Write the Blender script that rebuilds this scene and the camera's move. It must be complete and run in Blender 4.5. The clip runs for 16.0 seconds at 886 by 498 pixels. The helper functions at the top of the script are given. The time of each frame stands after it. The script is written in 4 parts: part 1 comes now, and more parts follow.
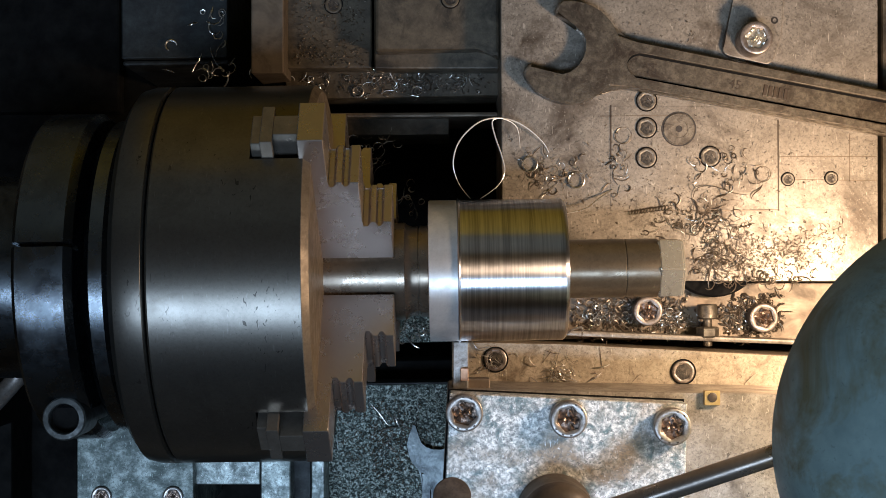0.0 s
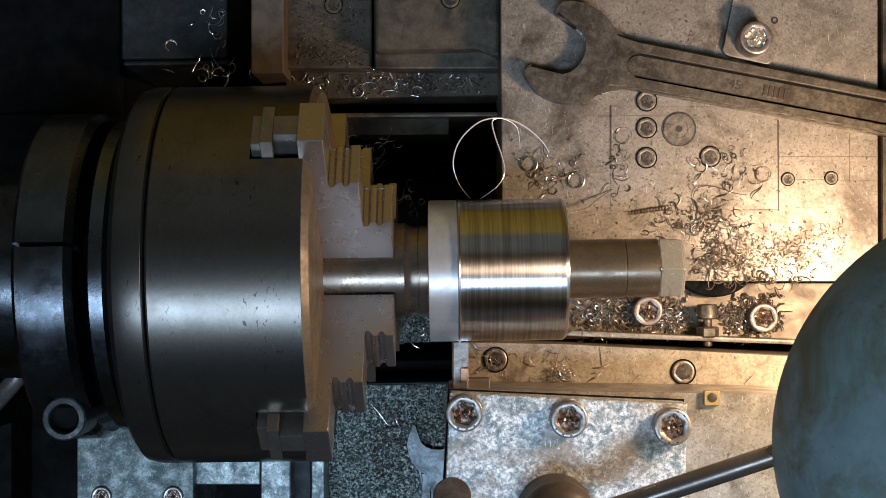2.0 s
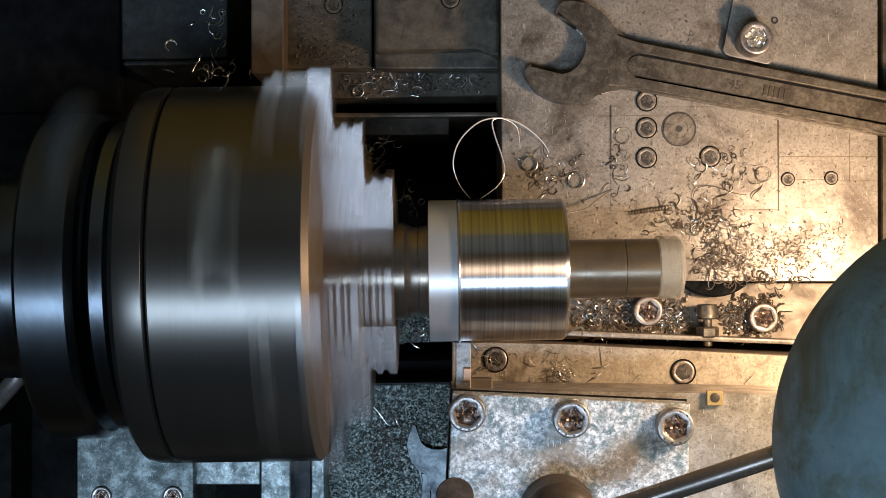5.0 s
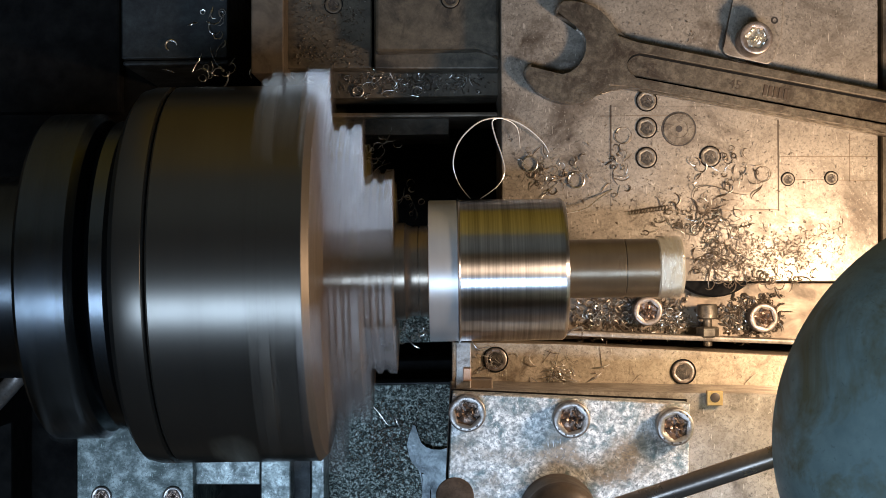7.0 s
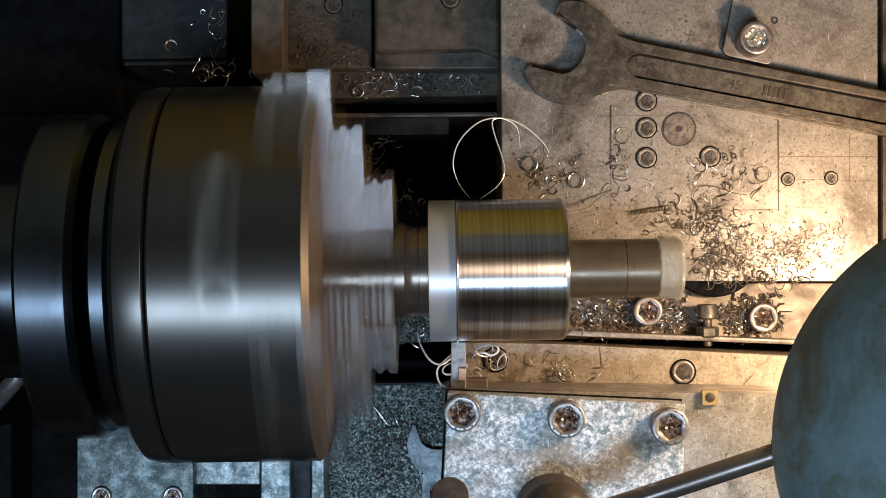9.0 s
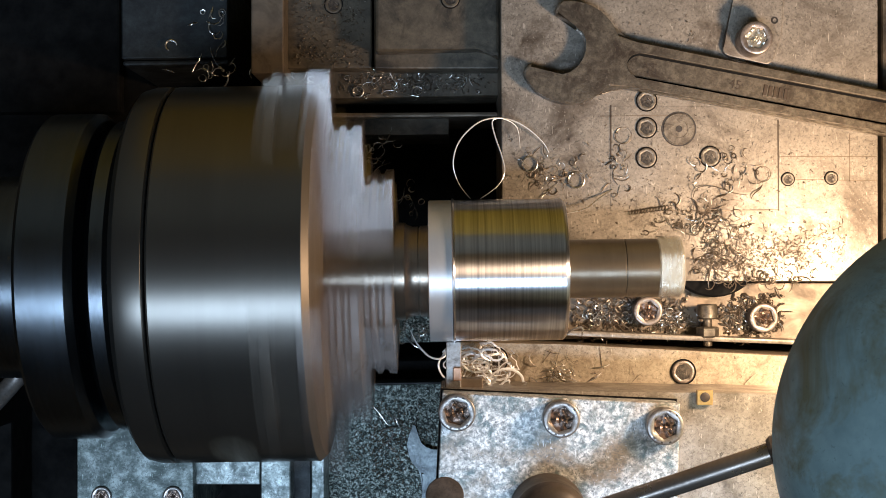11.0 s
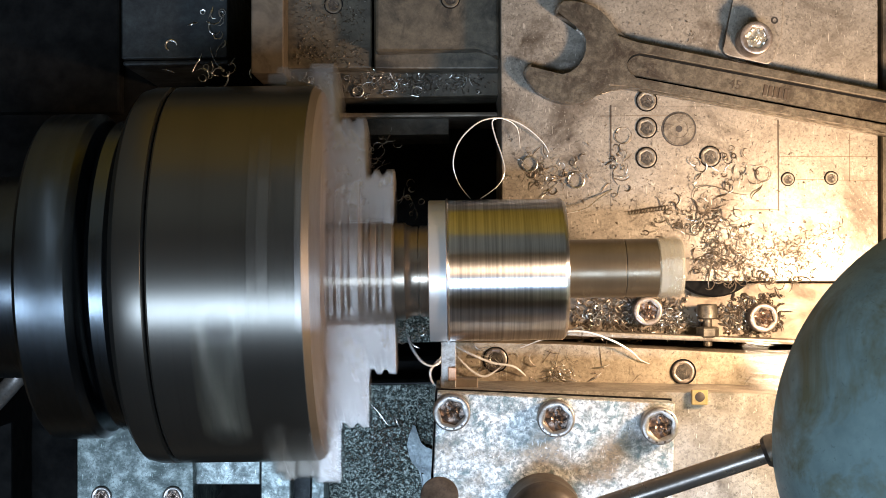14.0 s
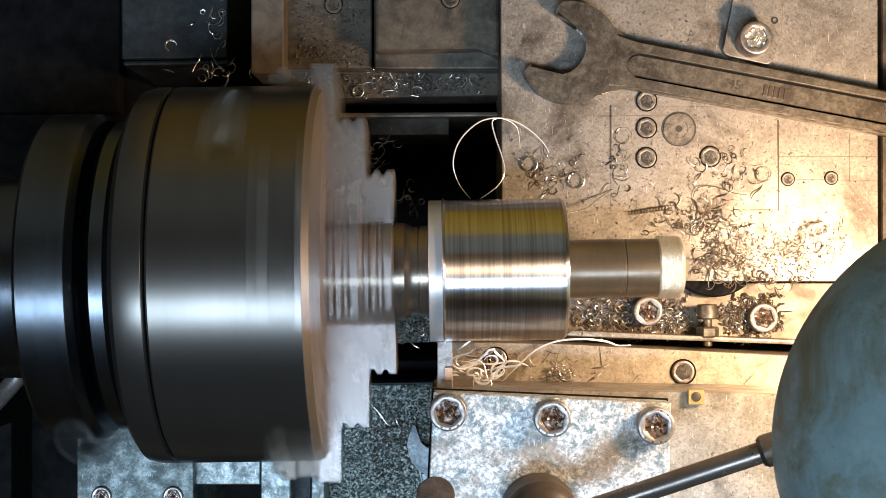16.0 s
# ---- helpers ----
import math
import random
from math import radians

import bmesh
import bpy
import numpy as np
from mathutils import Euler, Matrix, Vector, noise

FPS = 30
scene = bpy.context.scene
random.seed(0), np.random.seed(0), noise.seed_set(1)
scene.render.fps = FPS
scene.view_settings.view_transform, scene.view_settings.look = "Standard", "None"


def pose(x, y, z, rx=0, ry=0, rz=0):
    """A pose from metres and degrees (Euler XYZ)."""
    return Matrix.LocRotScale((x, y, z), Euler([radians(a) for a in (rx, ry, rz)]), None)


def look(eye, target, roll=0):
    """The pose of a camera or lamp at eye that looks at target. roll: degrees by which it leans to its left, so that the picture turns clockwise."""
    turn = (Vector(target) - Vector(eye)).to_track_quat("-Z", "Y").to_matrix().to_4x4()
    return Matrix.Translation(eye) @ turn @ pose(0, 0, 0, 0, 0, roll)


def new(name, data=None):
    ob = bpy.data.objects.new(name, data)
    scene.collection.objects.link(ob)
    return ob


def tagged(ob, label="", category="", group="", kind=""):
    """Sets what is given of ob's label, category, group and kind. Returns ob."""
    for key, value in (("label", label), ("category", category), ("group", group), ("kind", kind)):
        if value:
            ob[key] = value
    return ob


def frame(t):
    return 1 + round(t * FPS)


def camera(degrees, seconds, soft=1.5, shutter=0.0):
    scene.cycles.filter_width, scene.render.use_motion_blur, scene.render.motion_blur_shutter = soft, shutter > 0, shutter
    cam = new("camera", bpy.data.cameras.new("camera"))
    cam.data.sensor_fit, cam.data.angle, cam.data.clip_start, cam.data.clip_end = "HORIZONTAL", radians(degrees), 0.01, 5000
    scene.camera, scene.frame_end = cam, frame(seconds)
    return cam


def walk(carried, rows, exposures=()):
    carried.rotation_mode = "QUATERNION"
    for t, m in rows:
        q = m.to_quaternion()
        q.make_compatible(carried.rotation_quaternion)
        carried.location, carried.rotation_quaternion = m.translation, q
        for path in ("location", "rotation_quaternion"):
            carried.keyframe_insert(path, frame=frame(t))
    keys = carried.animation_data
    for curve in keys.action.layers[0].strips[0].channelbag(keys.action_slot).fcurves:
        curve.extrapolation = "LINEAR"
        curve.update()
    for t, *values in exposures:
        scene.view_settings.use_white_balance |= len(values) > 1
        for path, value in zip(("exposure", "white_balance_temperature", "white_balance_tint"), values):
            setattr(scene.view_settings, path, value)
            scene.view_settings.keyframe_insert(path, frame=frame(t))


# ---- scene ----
AXIS = 1.10                     # height of the spindle axis over the workshop floor


def h(mm):
    """Height from millimetres above or below the spindle axis."""
    return AXIS + mm / 1000


# ---- camera: fixed above the lathe, looking down ----
cam = camera(36.2, 16.0, soft=0.75, shutter=0.8)
CAM = pose(0, 0.0029, h(727.86), 0.69, 0.27, -0.85)
walk(cam, [(0, CAM), (16.0, CAM)], [(0, 0.02, 6650, 10), (9.0, 0.02, 6650, 10), (11.4, 0.36, 6800, 10), (12.5, 0.56, 6900, 10), (13.2, 0.64, 6900, 10), (16.0, 0.68, 6900, 10)])

# ---- light ----
world = bpy.data.worlds.new("workshop_air")
scene.world = world
world.use_nodes = True
bg = world.node_tree.nodes["Background"]
bg.inputs[0].default_value = (0.8, 0.85, 1.0, 1)
bg.inputs[1].default_value = 0.004


def area_lamp(name, size, power, color, m):
    data = bpy.data.lights.new(name, "AREA")
    data.shape, data.size, data.size_y, data.energy, data.color = "RECTANGLE", size[0], size[1], power, color
    ob = new(name, data)
    ob.matrix_world = m
    return ob


# fluorescent tube over the operator's side and the bulb of the machine lamp
area_lamp("tube_light", (1.30, 0.36), 21.0, (0.45, 0.648, 0.93), look((-0.12, -0.64, h(1740)), (-0.10, 0, h(0))))
LAMP = Vector((*(0.2451, -0.0740), h(130)))
bulb_data = bpy.data.lights.new("bulb_light", "POINT")
bulb_data.energy, bulb_data.color, bulb_data.shadow_soft_size = 2.95, (1.0, 0.735, 0.525), 0.018
bulb = new("bulb_light", bulb_data)
bulb.location = (0.242, 0.000, h(110))


# ---- materials ----
def mat(name):
    m = bpy.data.materials.new(name)
    m.use_nodes = True
    nt = m.node_tree
    return m, nt, nt.nodes["Principled BSDF"]


def node(nt, kind, **kw):
    n = nt.nodes.new(kind)
    for k, v in kw.items():
        n.inputs[k].default_value = v
    return n


def ramp(nt, src, stops):
    r = nt.nodes.new("ShaderNodeValToRGB")
    els = r.color_ramp.elements
    while len(els) < len(stops):
        els.new(0.5)
    for e, (p, c) in zip(els, stops):
        e.position = p
        e.color = (*c, 1) if len(c) == 3 else c
    nt.links.new(src, r.inputs[0])
    return r.outputs[0]


def mix(nt, fac, a, b):
    n = nt.nodes.new("ShaderNodeMix")
    n.data_type = "RGBA"
    for sock, v in ((n.inputs["Factor"], fac), (n.inputs["A"], a), (n.inputs["B"], b)):
        if isinstance(v, bpy.types.NodeSocket):
            nt.links.new(v, sock)
        else:
            sock.default_value = v if isinstance(v, float) else (*v, 1)
    return n.outputs["Result"]


def coords(nt, scale=(1, 1, 1)):
    tc = nt.nodes.new("ShaderNodeTexCoord")
    mp = nt.nodes.new("ShaderNodeMapping")
    mp.inputs["Scale"].default_value = scale
    nt.links.new(tc.outputs["Object"], mp.inputs[0])
    return mp.outputs[0]


def noise_tex(nt, vec, scale, detail=4.0, rough=0.6, dist=0.0):
    n = node(nt, "ShaderNodeTexNoise", Scale=scale, Detail=detail, Roughness=rough, Distortion=dist)
    nt.links.new(vec, n.inputs["Vector"])
    return n.outputs[0]


def bump(nt, bsdf, height, strength, distance=0.0004):
    b = node(nt, "ShaderNodeBump", Strength=strength, Distance=distance)
    nt.links.new(height, b.inputs["Height"])
    nt.links.new(b.outputs[0], bsdf.inputs["Normal"])


def brushed(nt, b, amount):
    """Tool marks that run round the spindle axis stretch the gloss along it."""
    tg = nt.nodes.new("ShaderNodeTangent")
    tg.direction_type, tg.axis = "RADIAL", "X"
    nt.links.new(tg.outputs[0], b.inputs["Tangent"])
    b.inputs["Anisotropic"].default_value = amount
    b.inputs["Anisotropic Rotation"].default_value = 0.25


def worn(name, dark, light, metal, rough, scale=60.0, stain=None, stain_at=0.62, grain=(1, 1, 1), bumps=0.25, scratches=0.0, specks=0.0, turned=0.0, fine=0.0, spread=0.09, dents=0.0, stain2=None, tone=(0.32, 0.68)):
    """A worn surface: mottled tone, stains, fine grain in one direction and roughness that varies with them."""
    m, nt, b = mat(name)
    v = coords(nt)
    n1 = noise_tex(nt, v, scale, 6.0, 0.65)
    col = ramp(nt, n1, [(tone[0], dark), (tone[1], light)])
    if stain:
        n2 = noise_tex(nt, v, scale * 0.35, 5.0, 0.7, 0.6)
        f = ramp(nt, n2, [(stain_at - 0.10, (0, 0, 0)), (stain_at + 0.06, (1, 1, 1))])
        col = mix(nt, f, col, stain)
    if stain2:
        f = ramp(nt, noise_tex(nt, coords(nt, (1, 1, 0.3)), 26.0, 4.0, 0.6, 0.4), [(0.50, (0, 0, 0)), (0.64, (0.85,) * 3)])
        col = mix(nt, f, col, stain2)
    g = noise_tex(nt, coords(nt, grain), 900.0, 3.0, 0.6)
    if scratches:
        s = ramp(nt, noise_tex(nt, coords(nt, (6, 1, 1)), 160.0, 2.0, 0.5, 0.3), [(0.68, (0, 0, 0)), (0.72, (scratches,) * 3)])
        col = mix(nt, s, col, tuple(min(1.0, c * 1.7 + 0.05) for c in light))
    if fine:
        f2 = ramp(nt, noise_tex(nt, v, 620.0, 5.0, 0.75, 0.5), [(0.36, (fine,) * 3), (0.52, (0.0,) * 3)])
        col = mix(nt, f2, col, tuple(c * 0.45 for c in dark))
        f3 = ramp(nt, noise_tex(nt, v, 520.0, 4.0, 0.7, 0.2), [(0.60, (0.0,) * 3), (0.72, (fine * 0.8,) * 3)])
        col = mix(nt, f3, col, tuple(min(0.9, c * 1.5) for c in light))
    if specks:
        k = ramp(nt, noise_tex(nt, v, 300.0, 5.0, 0.75, 0.6), [(0.60, (0, 0, 0)), (0.66, (specks,) * 3)])
        col = mix(nt, k, col, tuple(c * 0.3 for c in dark))
    if dents:
        patchy = ramp(nt, noise_tex(nt, v, 22.0, 2.0, 0.5), [(0.50, (0, 0, 0)), (0.60, (dents,) * 3)])
        nick = ramp(nt, noise_tex(nt, coords(nt, (1, 0.5, 0.5)), 520.0, 1.0, 0.4, 1.0), [(0.69, (0, 0, 0)), (0.715, (1, 1, 1))])
        col = mix(nt, mix(nt, patchy, (0, 0, 0), nick), col, tuple(c * 0.22 for c in dark))
    nt.links.new(col, b.inputs["Base Color"])
    b.inputs["Metallic"].default_value = metal
    rr = ramp(nt, n1, [(0.3, (rough + spread,) * 3), (0.7, (max(0.05, rough - spread),) * 3)])
    nt.links.new(rr, b.inputs["Roughness"])
    bump(nt, b, g, bumps, 0.00015)
    if turned:
        brushed(nt, b, turned)
    return m


APRON_STEEL = worn("scratched_plate_steel", (0.14, 0.175, 0.160), (0.38, 0.43, 0.405), 0.4, 0.45, 130, (0.075, 0.095, 0.088), 0.56, scratches=0.7, specks=0.8, fine=0.7, tone=(0.40, 0.60))
WAY_STEEL = worn("bright_worn_way_steel", (0.25, 0.295, 0.280), (0.66, 0.73, 0.69), 0.4, 0.42, 150, (0.10, 0.125, 0.118), 0.58, scratches=0.8, specks=0.9, fine=0.8, tone=(0.40, 0.60))
STEEL_PLATE = worn("ground_steel_plate", (0.225, 0.188, 0.147), (0.435, 0.376, 0.310), 0.36, 0.41, 70, (0.100, 0.073, 0.051), 0.63, scratches=0.5, specks=0.85, fine=0.65, spread=0.10)
STRIP_STEEL = worn("oil_stained_slide_steel", (0.34, 0.262, 0.180), (0.62, 0.505, 0.375), 0.42, 0.36, 110, (0.15, 0.105, 0.065), 0.63, scratches=0.5, specks=0.85, fine=0.6, spread=0.10)
POST_STEEL = worn("tool_post_steel", (0.33, 0.345, 0.335), (0.96, 0.93, 0.88), 0.28, 0.38, 300, (0.13, 0.20, 0.205), 0.58, scratches=0.7, specks=0.9, fine=0.9, stain2=(0.30, 0.215, 0.135), tone=(0.40, 0.57))
CAST_DARK = worn("oily_cast_iron", (0.070, 0.055, 0.037), (0.165, 0.132, 0.092), 0.2, 0.48, 110, (0.035, 0.028, 0.020), 0.6, bumps=0.5, fine=0.3)
CAST_BROWN = worn("brown_machined_iron", (0.16, 0.12, 0.085), (0.25, 0.19, 0.135), 0.45, 0.45, 90, (0.08, 0.06, 0.04), 0.62)
CAST_BLUE = worn("grey_blue_iron", (0.014, 0.017, 0.018), (0.040, 0.048, 0.050), 0.2, 0.55, 120, (0.010, 0.011, 0.012), 0.56, bumps=0.5, fine=0.4)
# matt near-black with its gloss turned down
BLACK = worn("matt_black", (0.004, 0.004, 0.004), (0.012, 0.011, 0.010), 0.0, 0.8, 80, bumps=0.5)
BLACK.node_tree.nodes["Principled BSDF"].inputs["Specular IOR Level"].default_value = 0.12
SPANNER = worn("forged_spanner_steel", (0.082, 0.066, 0.047), (0.200, 0.165, 0.122), 0.5, 0.42, 190, (0.060, 0.043, 0.030), 0.60, bumps=0.9, fine=0.5, tone=(0.38, 0.62))
SPANNER_EDGE = worn("rubbed_spanner_edge", (0.26, 0.215, 0.165), (0.52, 0.45, 0.37), 0.6, 0.38, 260, (0.10, 0.075, 0.055), 0.56, bumps=0.6)
SPANNER_PALE = worn("plated_spanner_steel", (0.26, 0.30, 0.31), (0.46, 0.52, 0.53), 0.35, 0.5, 150, (0.12, 0.14, 0.15), 0.6, bumps=0.4, scratches=0.5, fine=0.4)
CHUCK_STEEL = worn("chuck_steel", (0.162, 0.144, 0.122), (0.208, 0.187, 0.161), 0.90, 0.300, 50, (0.135, 0.119, 0.100), 0.66, bumps=0.15, scratches=0.2, turned=0.3, spread=0.02, fine=0.22, dents=0.8)
CHUCK_FACE = worn("chuck_face_steel", (0.135, 0.100, 0.065), (0.21, 0.162, 0.110), 0.45, 0.46, 140, (0.075, 0.055, 0.037), 0.62, bumps=0.4, fine=0.4)
COLLAR_STEEL = worn("dark_blued_collar", (0.125, 0.140, 0.152), (0.20, 0.22, 0.238), 1.0, 0.265, 60, (0.06, 0.062, 0.066), 0.6, fine=0.2)
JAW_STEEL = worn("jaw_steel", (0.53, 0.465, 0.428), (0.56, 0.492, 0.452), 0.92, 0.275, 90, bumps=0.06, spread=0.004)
# darker copy of the jaw steel, with shade put into its colour
JAW_SHADED = worn("shaded_jaw_steel", (0.23, 0.195, 0.160), (0.33, 0.285, 0.238), 0.75, 0.30, 150, (0.16, 0.13, 0.10), 0.68, bumps=0.2, spread=0.04)
STUB_STEEL = worn("stub_steel", (0.26, 0.205, 0.155), (0.35, 0.28, 0.215), 0.84, 0.30, 80, grain=(1, 0.04, 0.04), turned=0.45, fine=0.2)
SHAFT_STEEL = worn("brown_shaft_steel", (0.135, 0.108, 0.076), (0.205, 0.165, 0.118), 0.75, 0.34, 90, grain=(1, 0.04, 0.04), turned=0.4, fine=0.3)
NUT_STEEL = worn("pale_nut_steel", (0.50, 0.455, 0.37), (0.68, 0.63, 0.53), 0.75, 0.30, 240, (0.32, 0.27, 0.20), 0.66)
SCREW_DULL = worn("dull_clamp_screw_steel", (0.045, 0.047, 0.044), (0.13, 0.134, 0.127), 0.35, 0.46, 260, (0.05, 0.05, 0.045), 0.60, bumps=0.5, fine=0.4)
RAW_WHITE = worn("rough_turned_alloy", (0.68, 0.67, 0.66), (0.82, 0.805, 0.79), 0.6, 0.40, 140, grain=(1, 0.05, 0.05), turned=0.5, fine=0.12)
BOLT_BLACK = worn("blackened_socket_screw", (0.05, 0.045, 0.04), (0.12, 0.10, 0.09), 0.6, 0.4, 200)
BOLT_STEEL = worn("bright_socket_screw", (0.30, 0.265, 0.235), (0.52, 0.47, 0.43), 0.8, 0.36, 240, (0.15, 0.12, 0.10), 0.62, fine=0.4)
SOCKET_DIRT = worn("rusty_socket_dirt", (0.012, 0.010, 0.009), (0.34, 0.215, 0.15), 0.45, 0.30, 520, (0.015, 0.012, 0.011), 0.56, bumps=1.0, scratches=0.8, fine=0.5, spread=0.15)
BOLT_OILY = worn("oily_socket_screw", (0.22, 0.175, 0.145), (0.42, 0.35, 0.30), 0.7, 0.40, 260, (0.12, 0.10, 0.085), 0.60, bumps=0.5, fine=0.4)
BRASS = worn("tarnished_brass", (0.36, 0.24, 0.09), (0.55, 0.39, 0.17), 0.6, 0.42, 200)
PLUG_STEEL = worn("grimy_plug_steel", (0.15, 0.122, 0.092), (0.29, 0.245, 0.190), 0.35, 0.46, 240, (0.08, 0.06, 0.045), 0.58, bumps=0.6, specks=0.8, fine=0.6)
HUB_BROWN = worn("dark_brown_hub", (0.045, 0.030, 0.019), (0.085, 0.060, 0.040), 0.25, 0.48, 110, specks=0.5, fine=0.3)
COPPER = worn("copper_shim", (0.50, 0.27, 0.16), (0.70, 0.42, 0.28), 0.8, 0.4, 200)
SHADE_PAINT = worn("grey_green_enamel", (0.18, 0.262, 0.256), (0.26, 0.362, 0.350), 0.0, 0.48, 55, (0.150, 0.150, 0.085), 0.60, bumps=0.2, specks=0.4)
ROD_STEEL = worn("dull_lever_steel", (0.20, 0.165, 0.14), (0.30, 0.25, 0.21), 0.8, 0.30, 70, grain=(0.1, 1, 1))
CHIP = worn("steel_swarf", (0.45, 0.42, 0.38), (0.80, 0.77, 0.72), 0.9, 0.28, 300)
FRESH = worn("fresh_swarf", (0.78, 0.765, 0.74), (0.95, 0.93, 0.91), 0.35, 0.32, 300)
CHIP_DARK = worn("dull_swarf", (0.105, 0.080, 0.058), (0.27, 0.215, 0.165), 0.7, 0.4, 300)
GRIME = worn("dark_screw_grime", (0.016, 0.013, 0.010), (0.12, 0.095, 0.072), 0.3, 0.5, 520, (0.012, 0.010, 0.008), 0.55, bumps=1.0, scratches=0.8)
MATT_BROWN = worn("matt_brown", (0.050, 0.032, 0.019), (0.105, 0.070, 0.045), 0.0, 0.8, 140, (0.035, 0.022, 0.014), 0.6, fine=0.4)
FLOOR_WARM = worn("warm_bounce_floor", (0.15, 0.094, 0.050), (0.25, 0.165, 0.090), 0.0, 0.8, 6)
WALL_PAINT = worn("yellow_board_paint", (0.66, 0.38, 0.025), (0.76, 0.45, 0.04), 0.0, 0.6, 5)
WALL_OCHRE = worn("dull_ochre_wall_paint", (0.26, 0.215, 0.140), (0.34, 0.285, 0.190), 0.0, 0.7, 5)
WALL_PALE = worn("pale_reflector_wall", (0.50, 0.50, 0.49), (0.60, 0.60, 0.585), 0.0, 0.6, 5)
WALL_DARK = worn("brown_wall_paint", (0.13, 0.082, 0.038), (0.18, 0.115, 0.055), 0.0, 0.7, 5)
CEIL_WARM = worn("warm_bounce_ceiling", (0.54, 0.36, 0.13), (0.68, 0.47, 0.175), 0.0, 0.8, 5)


def turned_metal():
    """Freshly turned bright metal: fine rings round the axis."""
    m, nt, b = mat("turned_alloy")
    v = coords(nt, (1, 0.02, 0.02))
    rings = noise_tex(nt, v, 700.0, 3.0, 0.7)
    blotch = noise_tex(nt, coords(nt, (1, 1, 1)), 260.0, 4.0, 0.7)
    nt.links.new(ramp(nt, rings, [(0.34, (0.46, 0.46, 0.49)), (0.5, (0.70, 0.70, 0.73)), (0.66, (0.86, 0.86, 0.88))]), b.inputs["Base Color"])
    b.inputs["Metallic"].default_value = 1.0
    nt.links.new(ramp(nt, blotch, [(0.35, (0.29,) * 3), (0.7, (0.36,) * 3)]), b.inputs["Roughness"])
    brushed(nt, b, 1.0)
    bump(nt, b, rings, 0.3, 0.00008)
    return m


TURNED = turned_metal()


def grit():
    """Tray covered with fine chips."""
    m, nt, b = mat("chip_grit")
    v = coords(nt)
    n1 = noise_tex(nt, v, 640.0, 3.0, 0.65, 0.9)
    n2 = noise_tex(nt, v, 60.0, 4.0, 0.6)
    col = ramp(nt, n1, [(0.42, (0.010, 0.013, 0.011)), (0.50, (0.19, 0.235, 0.205)), (0.56, (0.44, 0.52, 0.46)), (0.62, (0.90, 0.97, 0.91))])
    nt.links.new(mix(nt, ramp(nt, n2, [(0.3, (0, 0, 0)), (0.7, (0.35, 0.35, 0.35))]), col, (0.14, 0.165, 0.148)), b.inputs["Base Color"])
    b.inputs["Metallic"].default_value, b.inputs["Roughness"].default_value = 0.4, 0.45
    bump(nt, b, n1, 0.9, 0.0012)
    return m


GRIT = grit()


# ---- mesh helpers ----
def crisp(bm):
    """Smooth shading that breaks at corners and where a large face meets its narrow rounded edge."""
    for f in bm.faces:
        f.smooth = True
    for e in bm.edges:
        if len(e.link_faces) == 2:
            a, b = e.link_faces
            turn = e.calc_face_angle(0.0)
            small, large = sorted((a.calc_area(), b.calc_area()))
            e.smooth = not (turn > radians(32) or (turn > radians(11) and large > 5 * small))


def part(name, bm, material, parent=None, label=""):
    """Link a bmesh as one mesh object, under a thing or a part if one is given."""
    me = bpy.data.meshes.new(name)
    bmesh.ops.recalc_face_normals(bm, faces=bm.faces)
    crisp(bm)
    bm.to_mesh(me)
    bm.free()
    me.materials.append(material)
    ob = new(name, me)
    if parent:
        ob.parent = parent
    if label:
        tagged(ob, label)
    return ob


def thing(name, label, category, m=None, group="", kind=""):
    ob = new(name)
    ob.empty_display_size = 0.02
    if m:
        ob.matrix_basis = m
    return tagged(ob, label, category, group, kind)


def prism(poly, z0, z1, bevel=0.0006, bm=None, segs=2):
    """An upright slab over the outline poly, with rounded edges."""
    own = bmesh.new()
    lo = [own.verts.new((x, y, z0)) for x, y in poly]
    hi = [own.verts.new((x, y, z1)) for x, y in poly]
    n = len(poly)
    own.faces.new(lo), own.faces.new(hi)
    for i in range(n):
        own.faces.new((lo[i], lo[(i + 1) % n], hi[(i + 1) % n], hi[i]))
    if bevel:
        bmesh.ops.bevel(own, geom=own.edges[:], offset=bevel, segments=segs, profile=0.5, affect="EDGES", clamp_overlap=True)
    if bm is None:
        return own
    return join(bm, own)


def join(bm, other):
    me = bpy.data.meshes.new("tmp")
    other.to_mesh(me)
    other.free()
    bm.from_mesh(me)
    bpy.data.meshes.remove(me)
    return bm


def revolve(profile, seg=48, axis="z", bm=None, closed=True):
    """Spin a profile of (radius, height) round z, or of (radius, place) round x; the ends are capped where the radius is not 0."""
    own = bmesh.new()
    rings = []
    for r, z in profile:
        if r < 1e-7:
            p = (0, 0, z) if axis == "z" else (z, 0, 0)
            rings.append([own.verts.new(p)])
            continue
        ring = []
        for i in range(seg):
            a = 2 * math.pi * i / seg
            ring.append(own.verts.new((r * math.cos(a), r * math.sin(a), z) if axis == "z" else (z, r * math.cos(a), r * math.sin(a))))
        rings.append(ring)
    for a, b in zip(rings, rings[1:]):
        for i in range(seg):
            j = (i + 1) % seg
            if len(a) == 1 and len(b) == 1:
                continue
            if len(a) == 1:
                own.faces.new((a[0], b[i], b[j]))
            elif len(b) == 1:
                own.faces.new((a[i], a[j], b[0]))
            else:
                own.faces.new((a[i], a[j], b[j], b[i]))
    if closed:
        for ring in (rings[0], rings[-1]):
            if len(ring) > 1:
                own.faces.new(ring)
    return own if bm is None else join(bm, own)


